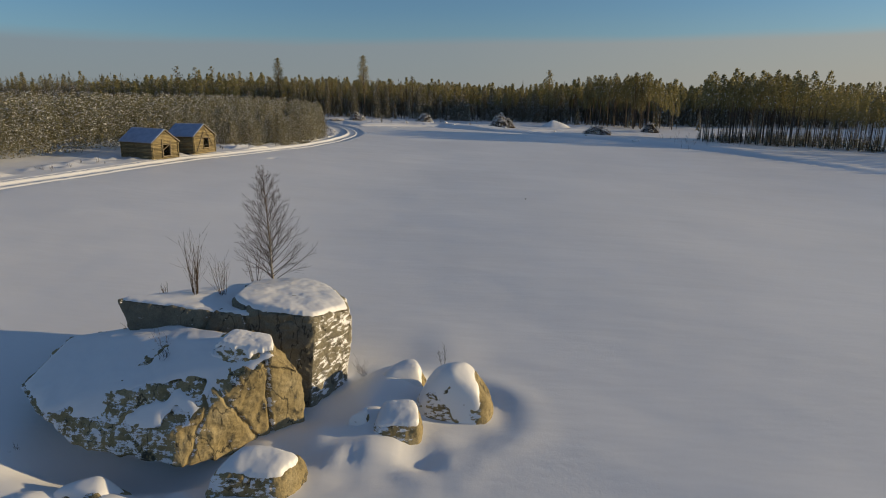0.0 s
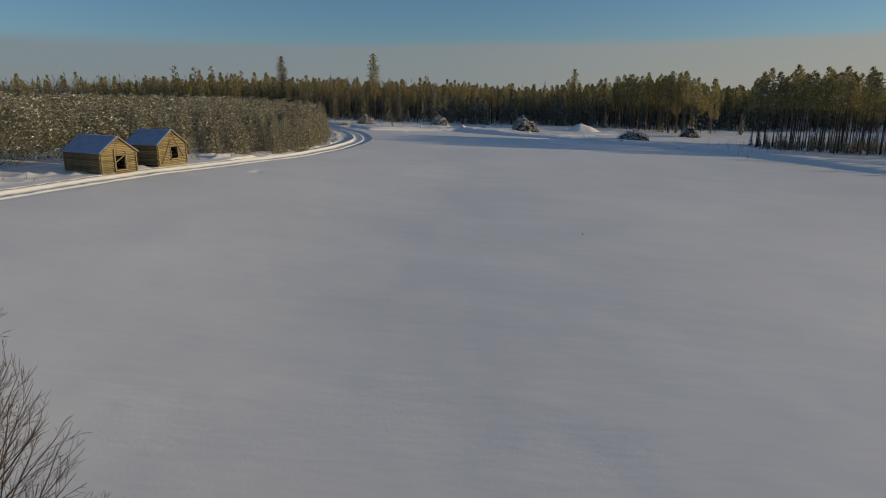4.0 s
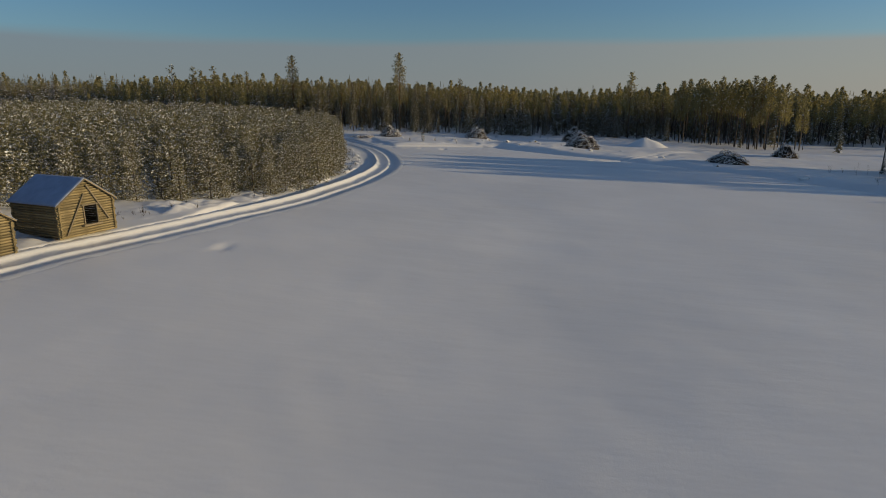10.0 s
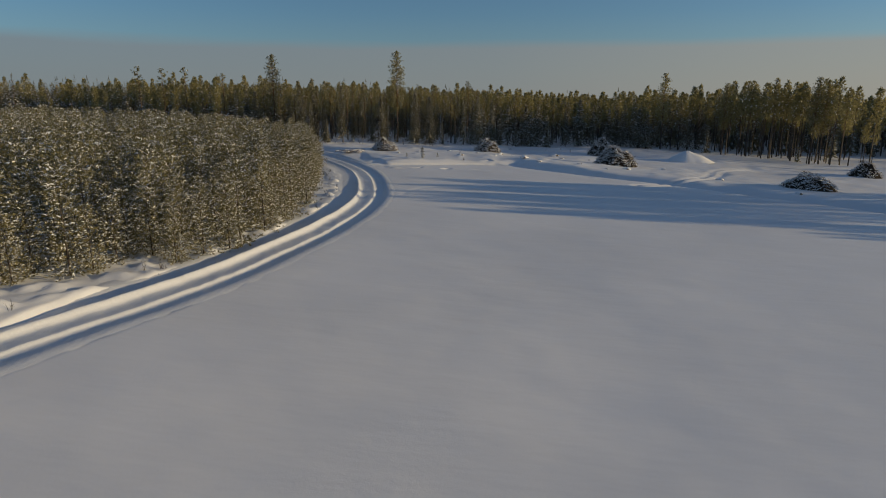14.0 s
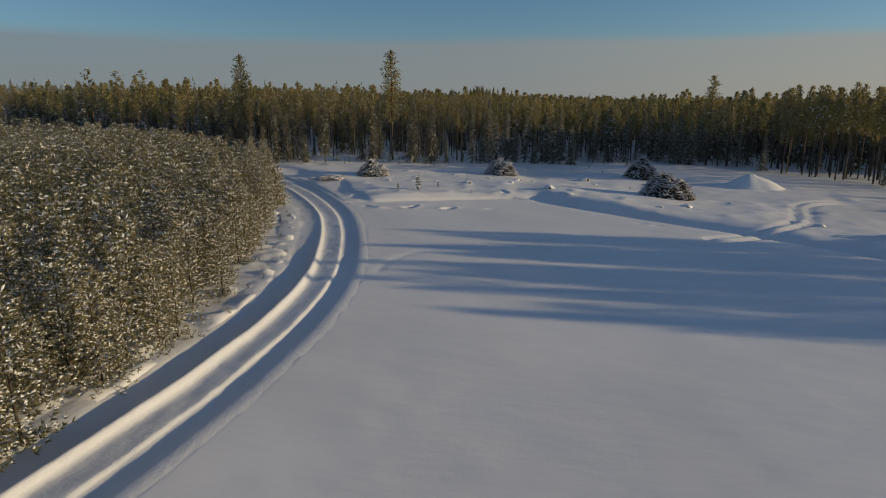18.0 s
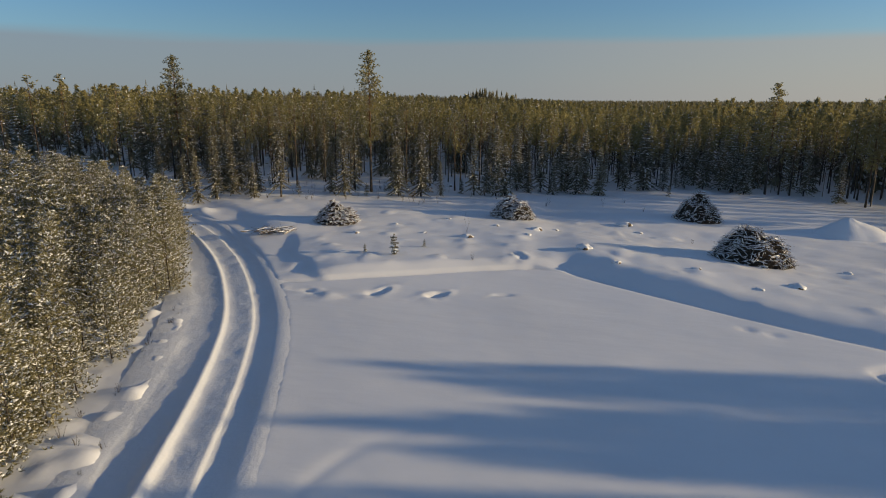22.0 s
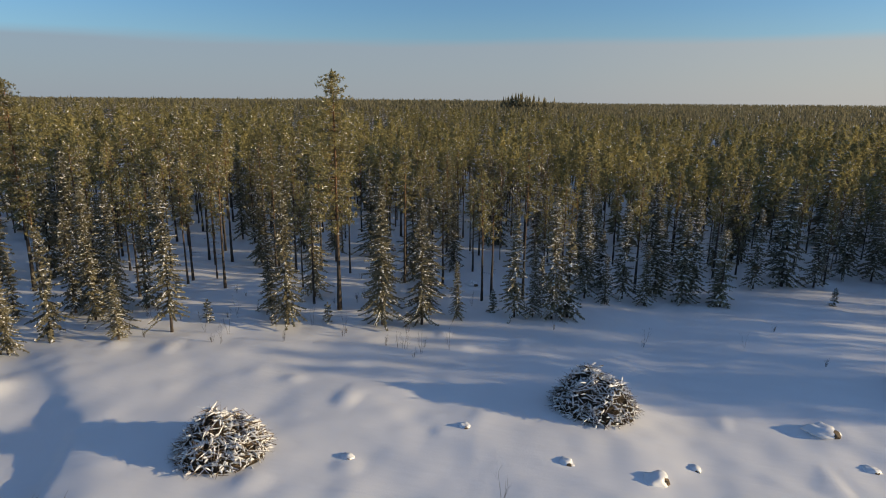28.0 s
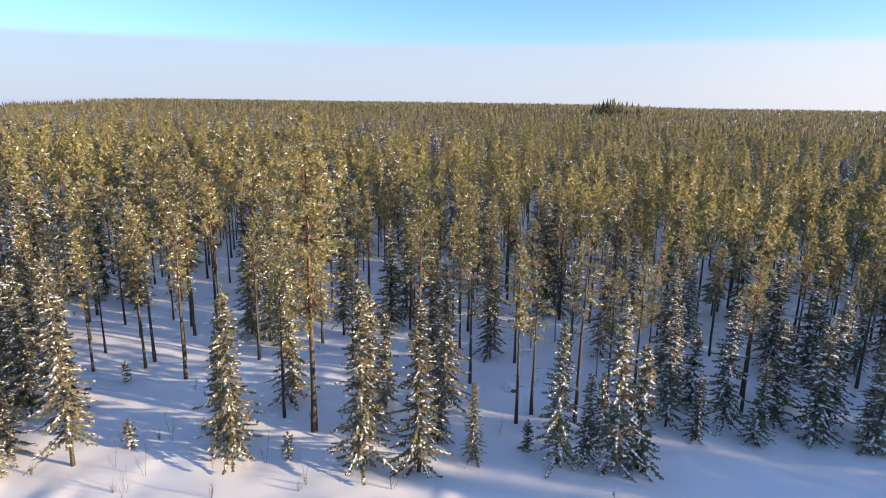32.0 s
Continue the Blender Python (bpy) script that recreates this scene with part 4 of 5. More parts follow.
# far forest: small tufted cones
def far_tree(seed, h):
    r0 = random.Random(seed)
    s = Soup()
    for k in range(12):
        a = r0.random() * 6.28
        z = h * r0.uniform(0.35, 0.95)
        r = 1.7 * (1.05 - z / h) + 0.35
        d = Vector((math.cos(a), math.sin(a), 0.1)) * r
        w = Vector((-math.sin(a), math.cos(a), 0)) * r * 0.7
        s.tri(Vector((0, 0, z + 1.6)), Vector((0, 0, z - 1.2)) + d + w, Vector((0, 0, z - 1.2)) + d - w, 0)
    return s.arrays()


far_src = [far_tree(k, 13) for k in range(6)]
items = []
frng = np.random.RandomState(3)
for ring, (y0, y1, gap) in enumerate(((470, 800, 7.5), (800, 1500, 13), (1500, 3200, 26))):
    xs, ys = scatter(20 + ring, (-0.85 * y1 - 40, 0.75 * y1 + 60, y0, y1), gap)
    ok = (xs > -0.85 * ys - 60) & (xs < 0.75 * ys + 80)
    xs, ys = xs[ok], ys[ok]
    zz = gz_all(xs, ys) + 3.0 * value_noise(xs, ys, 260, 31) * step(450, 900, ys)
    big = 1.0 + 0.25 * ring
    for x, y, z in zip(xs, ys, zz):
        items.append((x, y, z, big * frng.uniform(0.8, 1.15), frng.uniform(0, 6.28), frng.randint(6)))
for k in range(60):
    x, y = -39 + frng.normal(0, 16), 809 + frng.uniform(-8, 25)
    items.append((x, y, 9.5 - 0.16 * abs(x + 39), frng.uniform(1.2, 1.7), frng.uniform(0, 6.28), frng.randint(6)))
tagged(stamped("distant_forest", items, far_src, [FAR_PINE, TREE_SNOW]), "endless conifer forest out to the horizon", "forest", kind="stuff")

# young planted pines
xs, ys = scatter(13, (-210, -28, 20, 225), 1.9, YOUNG_STAND)
xs = xs + np.where(ys > 95, 0.7, 0.0)
off_road = signed(xs, ys, road_line)
order = np.argsort(off_road + np.where((ys > 93) & (ys < 203), 0.0, 40.0))
young_low = [young_back(100 + k, 5.5) for k in range(5)]
rest = []
for n, i in enumerate(order):
    x, y = float(xs[i]), float(ys[i])
    h = rng.uniform(4.0, 7.3)
    if n < 300:
        plant("young_pine", x, y, h, rng)
    elif x > -130:
        rest.append((x, y, gz(x, y), h / 5.5, rng.uniform(0, 6.28), rng.randrange(5)))
rest = [q for q in rest if q[0] > -80 or rng.random() < 0.45]
tagged(stamped("young_pine_stand", rest, young_low, [YOUNG, TREE_SNOW]), "dense planted stand of young snowy pines", "young forest", kind="stuff")

# ---------- boulders ----------
def fractal(p, scale, octaves=4):
    return noise.fractal(Vector(p) / scale, 0.9, 2.1, octaves, noise_basis="PERLIN_ORIGINAL")


def boulder_bm(corners, seed, cuts, rough, soften=0.0, cracks=()):
    """A broken block: the hull of its corners, cut fine; returns it roughened, with its smooth form in a layer."""
    bm = bmesh.new()
    for c in corners:
        bm.verts.new(c)
    hull = bmesh.ops.convex_hull(bm, input=bm.verts)
    bmesh.ops.delete(bm, geom=[g for g in hull["geom_interior"] if isinstance(g, bmesh.types.BMVert)], context="VERTS")
    bmesh.ops.triangulate(bm, faces=bm.faces)
    for n in range(cuts):
        longest = sorted((e.calc_length() for e in bm.edges))[-1]
        bmesh.ops.subdivide_edges(bm, edges=[e for e in bm.edges if e.calc_length() > longest * 0.5], cuts=1, use_grid_fill=True)
        bmesh.ops.triangulate(bm, faces=bm.faces)
        if soften and n in (1, 2, 3):
            bmesh.ops.smooth_vert(bm, verts=bm.verts, factor=soften, use_axis_x=True, use_axis_y=True, use_axis_z=True)
        elif n == cuts - 2:
            for _ in range(2):
                bmesh.ops.smooth_vert(bm, verts=bm.verts, factor=0.4, use_axis_x=True, use_axis_y=True, use_axis_z=True)
    bm.normal_update()
    plain = bm.verts.layers.float_vector.new("plain")
    slope = bm.verts.layers.float_vector.new("slope")
    off = Vector((seed * 7.3, seed * 3.1, seed * 1.7))
    for v in bm.verts:
        v[plain], v[slope] = v.co, v.normal
    for v in bm.verts:
        p = v.co + off
        # broken steps: height taken in terraces, with grain over it
        k = fractal(p, 1.5, 3) * 2.2
        terrace = math.floor(k) + min(1.0, (k - math.floor(k)) * 3.0)
        push = rough * (0.42 * terrace / 2.2 + 0.22 * fractal(p, 0.4, 3))
        for q, nrm, deep in cracks:
            d = (v.co - Vector(q)).dot(Vector(nrm)) + 0.10 * fractal(p, 0.7, 3)
            push -= deep * math.exp(-(d / 0.06) ** 2)
        v.co += v.normal * push
    bm.normal_update()
    return bm


def relaxed(co, faces, rounds):
    """Smooths a sheet and its rim."""
    tri = np.array(faces)
    pairs = np.concatenate([tri[:, [0, 1]], tri[:, [1, 2]], tri[:, [2, 0]]])
    pairs = np.unique(np.concatenate([pairs, pairs[:, ::-1]]), axis=0)
    a, b = pairs[:, 0], pairs[:, 1]
    count = np.bincount(a, minlength=len(co))[:, None]
    for _ in range(rounds):
        total = np.stack([np.bincount(a, co[b, k], minlength=len(co)) for k in range(3)], 1)
        co = 0.45 * co + 0.55 * total / np.maximum(count, 1)
    return co


def cap_mesh(bm, seed, depth, steep, bare=0.0):
    """The snow on a boulder: its flatter upper faces, smooth, thin at the rim where it runs out on the stone."""
    off = Vector((seed * 5.1, 2.0, seed))
    plain, slope = bm.verts.layers.float_vector["plain"], bm.verts.layers.float_vector["slope"]

    def lies(v):
        n = Vector(v[slope])
        return n.z > steep + 0.16 * fractal(v.co + off, 0.8, 3) + bare * max(0.0, n.x)
    held = {v for v in bm.verts if lies(v)}
    keep = [f for f in bm.faces if all(v in held for v in f.verts)]
    kept = set(keep)
    verts = {v for f in keep for v in f.verts}
    rim = {v for v in verts if any(f not in kept for f in v.link_faces)}
    far, front, d = {v: 0 for v in rim}, set(rim), 0
    while front and d < 7:
        d += 1
        front = {e.other_vert(v) for v in front for e in v.link_edges if e.other_vert(v) in verts and e.other_vert(v) not in far}
        for v in front:
            far[v] = d
    index, co = {}, []
    for v in verts:
        u = far.get(v, 7) / 7
        lift = -0.03 + (depth + 0.05) * min(1.0, u * 2.0) ** 0.6 + (0.06 * fractal(v.co + off, 1.6, 2) + 0.03 * fractal(v.co + off, 0.6, 3)) * min(1.0, u * 1.5)
        index[v] = len(co)
        co.append(Vector(v[plain]) + Vector((0, 0, 1)) * lift)
    faces = [tuple(index[v] for v in f.verts) for f in keep]
    return mesh_of("snow_cap", relaxed(np.array([tuple(c) for c in co]), faces, 5), faces, [SNOW_CAP], smooth=True)


def make_boulder(hulls, seed, cuts, rough, depth, steep, label, soften=0.0, mat=None, cracks=(), bare=0.0):
    if not isinstance(hulls[0], list):
        hulls = [hulls]
    corners = hulls[0]
    cx, cy = sum(c[0] for c in corners) / len(corners), sum(c[1] for c in corners) / len(corners)
    cz = min(c[2] for c in corners)
    e = base_at("boulder", cx, cy, cz)
    for n, hull in enumerate(hulls):
        local = [((q[0] - cx, q[1] - cy, q[2] - cz), nrm, deep) for q, nrm, deep in cracks]
        bm = boulder_bm([(c[0] - cx, c[1] - cy, c[2] - cz) for c in hull], seed + n, cuts, rough, soften if n == 0 else 0.22, local)
        me = bpy.data.meshes.new("stone")
        bm.to_mesh(me)
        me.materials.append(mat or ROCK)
        stone = part("stone", me, e)
        part("snow_cap", cap_mesh(bm, seed + n, depth + 0.04 * n, steep, bare), stone, "smooth wind-shaped snow")
        bm.free()
    tagged(e, label, "boulder", group="boulders in the field")
    return e


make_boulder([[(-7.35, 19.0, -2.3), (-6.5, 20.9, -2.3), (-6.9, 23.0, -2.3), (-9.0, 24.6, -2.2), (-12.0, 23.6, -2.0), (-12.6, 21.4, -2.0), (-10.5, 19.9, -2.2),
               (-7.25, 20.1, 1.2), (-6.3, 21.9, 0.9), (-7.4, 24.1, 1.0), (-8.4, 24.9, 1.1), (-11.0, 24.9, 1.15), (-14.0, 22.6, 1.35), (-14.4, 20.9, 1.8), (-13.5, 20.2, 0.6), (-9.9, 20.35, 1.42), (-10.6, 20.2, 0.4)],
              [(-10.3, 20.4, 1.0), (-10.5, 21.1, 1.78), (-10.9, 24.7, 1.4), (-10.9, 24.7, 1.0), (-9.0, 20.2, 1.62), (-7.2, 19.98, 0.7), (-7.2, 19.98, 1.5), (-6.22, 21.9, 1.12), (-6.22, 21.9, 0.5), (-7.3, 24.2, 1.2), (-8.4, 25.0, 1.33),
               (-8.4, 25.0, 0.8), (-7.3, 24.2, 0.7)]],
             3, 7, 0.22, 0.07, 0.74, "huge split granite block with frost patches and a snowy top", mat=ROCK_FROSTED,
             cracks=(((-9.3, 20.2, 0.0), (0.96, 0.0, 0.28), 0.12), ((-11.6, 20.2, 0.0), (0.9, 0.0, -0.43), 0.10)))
make_boulder([[(-10.3, 16.05, -1.6), (-7.35, 18.45, -1.95), (-7.7, 19.4, -1.9), (-12.0, 20.0, -1.6), (-13.6, 18.4, -1.2), (-11.8, 16.1, -1.2), (-13.5, 16.25, -1.02),
               (-10.4, 16.1, -0.55), (-7.95, 17.7, 1.1), (-7.3, 18.35, 0.25), (-10.1, 18.6, 1.15), (-8.6, 18.9, 1.2), (-16.4, 18.3, -0.2), (-15.9, 20.3, 0.65), (-13.0, 21.0, 0.9), (-14.9, 16.9, -0.4)],
              [(-9.9, 17.5, 0.3), (-10.3, 18.1, 0.9), (-9.7, 18.0, 1.35), (-9.6, 19.0, 1.45), (-8.3, 18.95, 1.3), (-7.9, 17.85, 1.22), (-8.6, 17.35, 0.75), (-8.3, 18.9, 0.4)]],
             5, 7, 0.24, 0.06, 0.72, "huge tilted granite slab with sunlit broken face and snowy top",
             cracks=(((-8.25, 17.7, 0.0), (0.80, 0.60, 0.0), 0.16), ((-9.0, 17.2, -0.5), (0.72, 0.52, 0.46), 0.10), ((-10.0, 16.5, -0.8), (0.75, 0.5, -0.4), 0.08), ((-8.0, 17.9, 0.6), (0.3, 0.2, 0.93), 0.06)))
make_boulder([(-3.9, 18.6, -2.5), (-1.5, 18.4, -2.5), (-1.2, 20.3, -2.5), (-3.6, 20.5, -2.5), (-3.9, 18.8, -1.2), (-1.5, 18.6, -0.9), (-1.4, 20.1, -0.8), (-3.3, 20.2, -0.5), (-2.8, 19.0, 0.15), (-2.0, 19.6, 0.2), (-1.1, 19.4, -1.5)],
             7, 6, 0.15, 0.09, -0.2, "rounded boulder almost wrapped in smooth snow", 0.5, bare=1.0)
make_boulder([(-5.0, 17.2, -1.95), (-3.5, 17.3, -1.95), (-3.5, 18.5, -1.9), (-5.0, 18.5, -1.9), (-5.0, 17.3, -1.05), (-3.5, 17.4, -1.0), (-3.7, 18.4, -0.6), (-4.8, 18.4, -0.65)],
             9, 6, 0.12, 0.10, 0.35, "small boulder with a thick cushion of snow", 0.55)
make_boulder([(-6.0, 17.6, -1.95), (-5.1, 17.6, -1.95), (-5.1, 18.5, -1.9), (-5.9, 18.5, -1.9), (-5.8, 17.8, -1.0), (-5.2, 17.9, -0.8), (-5.3, 18.4, -0.85)],
             11, 5, 0.10, 0.08, 0.2, "small snow-capped stone leaning on its neighbour", 0.4)
make_boulder([(-9.3, 14.6, -2.2), (-6.8, 14.5, -2.2), (-6.5, 15.9, -2.1), (-8.8, 16.2, -2.1), (-9.0, 14.8, -0.95), (-7.1, 14.7, -1.0), (-6.65, 15.6, -0.85), (-8.3, 15.7, -0.6), (-7.4, 15.7, -0.65)],
             13, 6, 0.20, 0.06, 0.45, "low granite boulder with broken edges under snow", 0.3)
make_boulder([(-5.4, 19.6, -2.0), (-3.5, 19.6, -2.0), (-3.5, 21.5, -2.0), (-5.7, 21.7, -2.0), (-5.0, 20.1, -0.55), (-3.65, 20.4, -0.5), (-4.0, 21.1, -0.4), (-3.4, 20.5, -1.0)],
             15, 5, 0.08, 0.12, 0.0, "stone buried in a drift between the boulders", 0.45, bare=0.5)
make_boulder([(-13.7, 14.3, -2.1), (-11.3, 14.1, -2.1), (-11.1, 15.3, -2.1), (-13.5, 15.5, -2.1), (-13.0, 14.5, -1.3), (-11.7, 14.4, -1.25), (-12.0, 15.1, -1.2)],
             17, 5, 0.12, 0.08, 0.3, "low stone crusted with rough snow", 0.3)


# ---------- bare birch and shrubs ----------
def limb(rng, tubes, p, d, length, r, depth, bend=0.25, split=5, angle=0.65, crook=0.07):
    pts, rad = [p], [r]
    n = 4 if depth else 2
    for i in range(n):
        d = (d + Vector([rng.gauss(0, crook) for _ in range(3)]) + Vector((0, 0, 0.05 * bend))).normalized()
        pts.append(pts[-1] + d * length / n)
        rad.append(r * (1 - 0.75 * (i + 1) / n) + 0.001)
    tubes.append(tube(pts, rad, 5 if r > 0.02 else 3))
    if depth:
        for k in range(split):
            u = 0.15 + 0.8 * (k + rng.random()) / split
            q = pts[min(n - 1, int(u * n))].lerp(pts[min(n, int(u * n) + 1)], (u * n) % 1)
            a = rng.random() * 6.283
            side_d = d.orthogonal().normalized()
            side_d = Matrix.Rotation(a, 3, d) @ side_d
            limb(rng, tubes, q, (d * 0.8 + side_d * angle * rng.uniform(0.75, 1.2)).normalized(), length * rng.uniform(0.38, 0.55) * (1.15 - 0.6 * u), max(0.003, r * 0.4 * (1.1 - 0.6 * u)), depth - 1, bend, max(3, split - 1), angle, crook)


def make_birch(x, y, z, h, seed):
    rng = random.Random(seed)
    e = base_at("birch_tree", x, y, z)
    pts, rad = [], []
    for i in range(9):
        f = i / 8
        pts.append(Vector((-0.10 * f * h * 0.2 + rng.gauss(0, 0.015), rng.gauss(0, 0.015), -0.1 + h * f)))
        rad.append(0.05 * (1 - f) + 0.005)
    me = mesh_of("trunk", *tube(pts, rad, 7), [BARK_BIRCH], smooth=True)
    stem = part("trunk", me, e, "pale birch trunk")
    for k in range(76):
        tubes = []
        f = 0.02 + 0.93 * (k + rng.random() * 0.6) / 76
        p = pts[int(f * 8)].lerp(pts[min(8, int(f * 8) + 1)], (f * 8) % 1)
        a = k * 2.4 + rng.uniform(-0.4, 0.4)
        ln = h * (0.40 * (1 - f) ** 0.8 + 0.05) * rng.uniform(0.75, 1.12)
        limb(rng, tubes, p, Vector((math.cos(a) * 0.75, math.sin(a) * 0.75, 0.5 + 0.75 * f)).normalized(), ln, 0.015 * (1.2 - f), 2, 0.35, 6, 0.5, 0.035)
        part("branch", mesh_of("branch", *join_tubes(tubes), [TWIG]), stem)
    return tagged(e, "bare slender birch growing on top of the boulder", "birch tree")


def shrub_parts(seed, h, stems, thick=0.012, splits=4):
    rng = random.Random(seed)
    out = []
    for k in range(stems):
        tubes = []
        a = rng.random() * 6.283
        d = Vector((math.cos(a) * 0.17 - 0.05, math.sin(a) * 0.17, 1)).normalized()
        limb(rng, tubes, Vector((math.cos(a) * 0.06, math.sin(a) * 0.06, -0.1)), d, h * rng.uniform(0.6, 1.05), thick, 1, 0.3, splits, 0.45, 0.06)
        out.append(mesh_of("stem", *join_tubes(tubes), [TWIG]))
    return out


def make_shrub(name, meshes, x, y, z, label, category, turn=0.0, size=1.0, group=""):
    e = base_at(name, x, y, z, turn, size)
    for me in meshes:
        part("stem", me, e)
    return tagged(e, label, category, group)


make_birch(-10.0, 24.6, 1.35, 4.75, 3)
for k, (x, y, z, h, n) in enumerate([(-12.1, 22.0, 1.45, 2.7, 15), (-11.2, 22.3, 1.45, 1.8, 8), (-10.6, 24.2, 1.25, 2.1, 7), (-13.3, 22.2, 1.45, 0.7, 5)]):
    make_shrub("bare_shrub", shrub_parts(20 + k, h, n), x, y, z, "leafless shrub rising from the snow on the boulder", "shrub")
for k, (x, y, z, h, n) in enumerate([(-11.6, 18.2, 0.55, 0.9, 6), (-11.9, 18.9, 0.75, 0.8, 4), (-14.3, 21.2, 0.4, 0.5, 4), (-6.0, 22.0, -1.7, 0.9, 6), (-5.7, 21.2, -1.6, 0.8, 5), (-2.9, 20.4, -0.3, 0.7, 4), (-15.4, 16.4, -1.5, 0.4, 4)]):
    make_shrub("dry_weed", shrub_parts(30 + k, h, n, 0.006, 5), x, y, z, "dry brown weed sticking out of the snow", "weed", group="dry weeds")


# ---------- log barns ----------
def beam(length, r, seed, square=False):
    """A hewn log along x, slightly uneven, about 12 quads round its length."""
    rng = random.Random(seed)
    n = 8 if not square else 4
    rings = 4
    vs, fs = [], []
    for i in range(rings):
        u = i / (rings - 1)
        rr = r * (1 + rng.uniform(-0.06, 0.06))
        oy, oz = rng.uniform(-0.06, 0.06) * r, rng.uniform(-0.05, 0.05) * r
        for k in range(n):
            a = 2 * math.pi * (k + (0.5 if square else 0)) / n
            vs.append(((u - 0.5) * length, math.cos(a) * rr * (0.85 if not square else 1.2) + oy, math.sin(a) * rr + oz))
    for i in range(rings - 1):
        for k in range(n):
            fs.append((i * n + k, i * n + (k + 1) % n, (i + 1) * n + (k + 1) % n, (i + 1) * n + k))
    fs += [tuple(range(n))[::-1], tuple(range((rings - 1) * n, rings * n))]
    return mesh_of("log", vs, fs, [LOG], smooth=False)


def plank(lx, ly, lz, mat, bevel=0.01):
    bm = bmesh.new()
    bmesh.ops.create_cube(bm, size=1.0)
    for v in bm.verts:
        v.co = Vector((v.co.x * lx, v.co.y * ly, v.co.z * lz))
    bmesh.ops.bevel(bm, geom=list(bm.edges), offset=min(bevel, lx / 3, ly / 3, lz / 3), segments=1, affect="EDGES")
    me = bpy.data.meshes.new("board")
    bm.to_mesh(me)
    bm.free()
    me.materials.append(mat)
    return me


log_meshes = {}


def log_of(length, r, seed):
    key = (round(length, 1), seed % 3)
    if key not in log_meshes:
        log_meshes[key] = beam(key[0], r, seed % 3 + int(length * 10))
    return log_meshes[key]


def make_barn(x, y, z, turn, width, length, eave, ridge, door, braces, label, lean=0.0):
    """A log barn; local x runs from the back to the gable at 0, y across, z up."""
    e = new("log_barn")
    e.matrix_world = pose(x, y, z, 0, lean, turn)
    r, rise = 0.088, 0.182
    hw = width / 2
    door_y, door_w, door_z0, door_h = door
    seed = 0
    rows = int(eave / rise)

    def log_row(name, x0, x1, yy, zz, along):
        nonlocal seed
        seed += 1
        ln = abs(x1 - x0)
        if ln < 0.12:
            return
        me = log_of(ln, r, seed)
        mid = (x0 + x1) / 2
        part(name, me, e, m=pose(mid, yy, zz) if along else pose(yy, mid, zz, 0, 0, 90))

    for i in range(rows):
        zz = rise * (i + 0.5)
        ext = 0.14 + 0.06 * ((i * 7) % 3) / 2
        for sy in (-1, 1):
            log_row("side_log", -length - ext, ext, sy * hw, zz + rise * 0.5, True)
        log_row("back_log", -hw - ext, hw + ext, -length, zz, False)
        if door_z0 < zz < door_z0 + door_h:
            log_row("gable_log", -hw - ext, door_y - door_w / 2, 0.0, zz, False)
            log_row("gable_log", door_y + door_w / 2, hw + ext, 0.0, zz, False)
        else:
            log_row("gable_log", -hw - ext, hw + ext, 0.0, zz, False)
    i = rows
    while rise * (i + 0.5) < ridge - 0.12:
        zz = rise * (i + 0.5)
        half = hw * (ridge - zz) / (ridge - eave) + 0.02
        half = min(half, hw + 0.1)
        log_row("gable_log", -half, half, 0.0, zz, False)
        log_row("back_log", -half, half, -length, zz, False)
        i += 1
    # door lining, threshold
    for sy in (-1, 1):
        part("door_post", plank(0.20, 0.09, door_h + 0.1, BOARD), e, m=pose(0.03, door_y + sy * (door_w / 2 + 0.045), door_z0 + door_h / 2))
    part("lintel", plank(0.20, door_w + 0.36, 0.12, BOARD), e, m=pose(0.035, door_y, door_z0 + door_h + 0.06))
    part("threshold", plank(0.34, door_w + 0.5, 0.12, BOARD), e, m=pose(0.12, door_y, door_z0 - 0.04))
    part("floor", plank(length - 0.2, width - 0.2, 0.08, BOARD), e, m=pose(-length / 2, 0, 0.18))
    for (y0, z0, y1, z1) in braces:
        ln = math.hypot(y1 - y0, z1 - z0)
        part("brace", plank(0.06, 0.10, ln, BOARD), e, m=pose(0.15, (y0 + y1) / 2, (z0 + z1) / 2, math.degrees(math.atan2(-(y1 - y0), z1 - z0)), 0, 0))
    # roof: purlins, two boarded slopes and the snow on them
    over, eave_over = 0.26, 0.32
    ang = math.degrees(math.atan2(ridge - eave, hw))
    slope = math.hypot(ridge - eave, hw) + eave_over
    full = length + 2 * over
    for f in (0.0, 0.5, 0.97):
        for sy in ((-1, 1) if f else (1,)):
            log_row("purlin", -length - over + 0.1, over - 0.08, sy * hw * f, ridge - (ridge - eave) * f - 0.02, True)
    for sy in (-1, 1):
        cy, cz = sy * (hw + eave_over * math.cos(radians(ang))) / 2, ridge - (slope * math.sin(radians(ang))) / 2 + 0.10
        tilt = pose(-length / 2, cy, cz, -sy * ang)
        part("roof_slope", plank(full, slope, 0.07, BOARD), e, m=tilt)
        n_u, n_v = 26, 12
        rng2 = random.Random(seed + sy)
        vs, fs = [], []
        for layer in (0, 1):
            for a in range(n_u + 1):
                for b in range(n_v + 1):
                    u, v = a / n_u - 0.5, b / n_v - 0.5
                    rim_d = min(0.5 - abs(u), 0.5 - abs(v) if sy * v > 0 else 0.5) * 2
                    th = 0.02 + 0.035 * min(1, rim_d * 9) ** 0.5 + 0.012 * noise.noise((u * 6, v * 5, seed))
                    vs.append((u * (full + 0.05), v * (slope + 0.04), 0.038 + (th if layer else 0)))
        w = n_v + 1
        top = (n_u + 1) * w
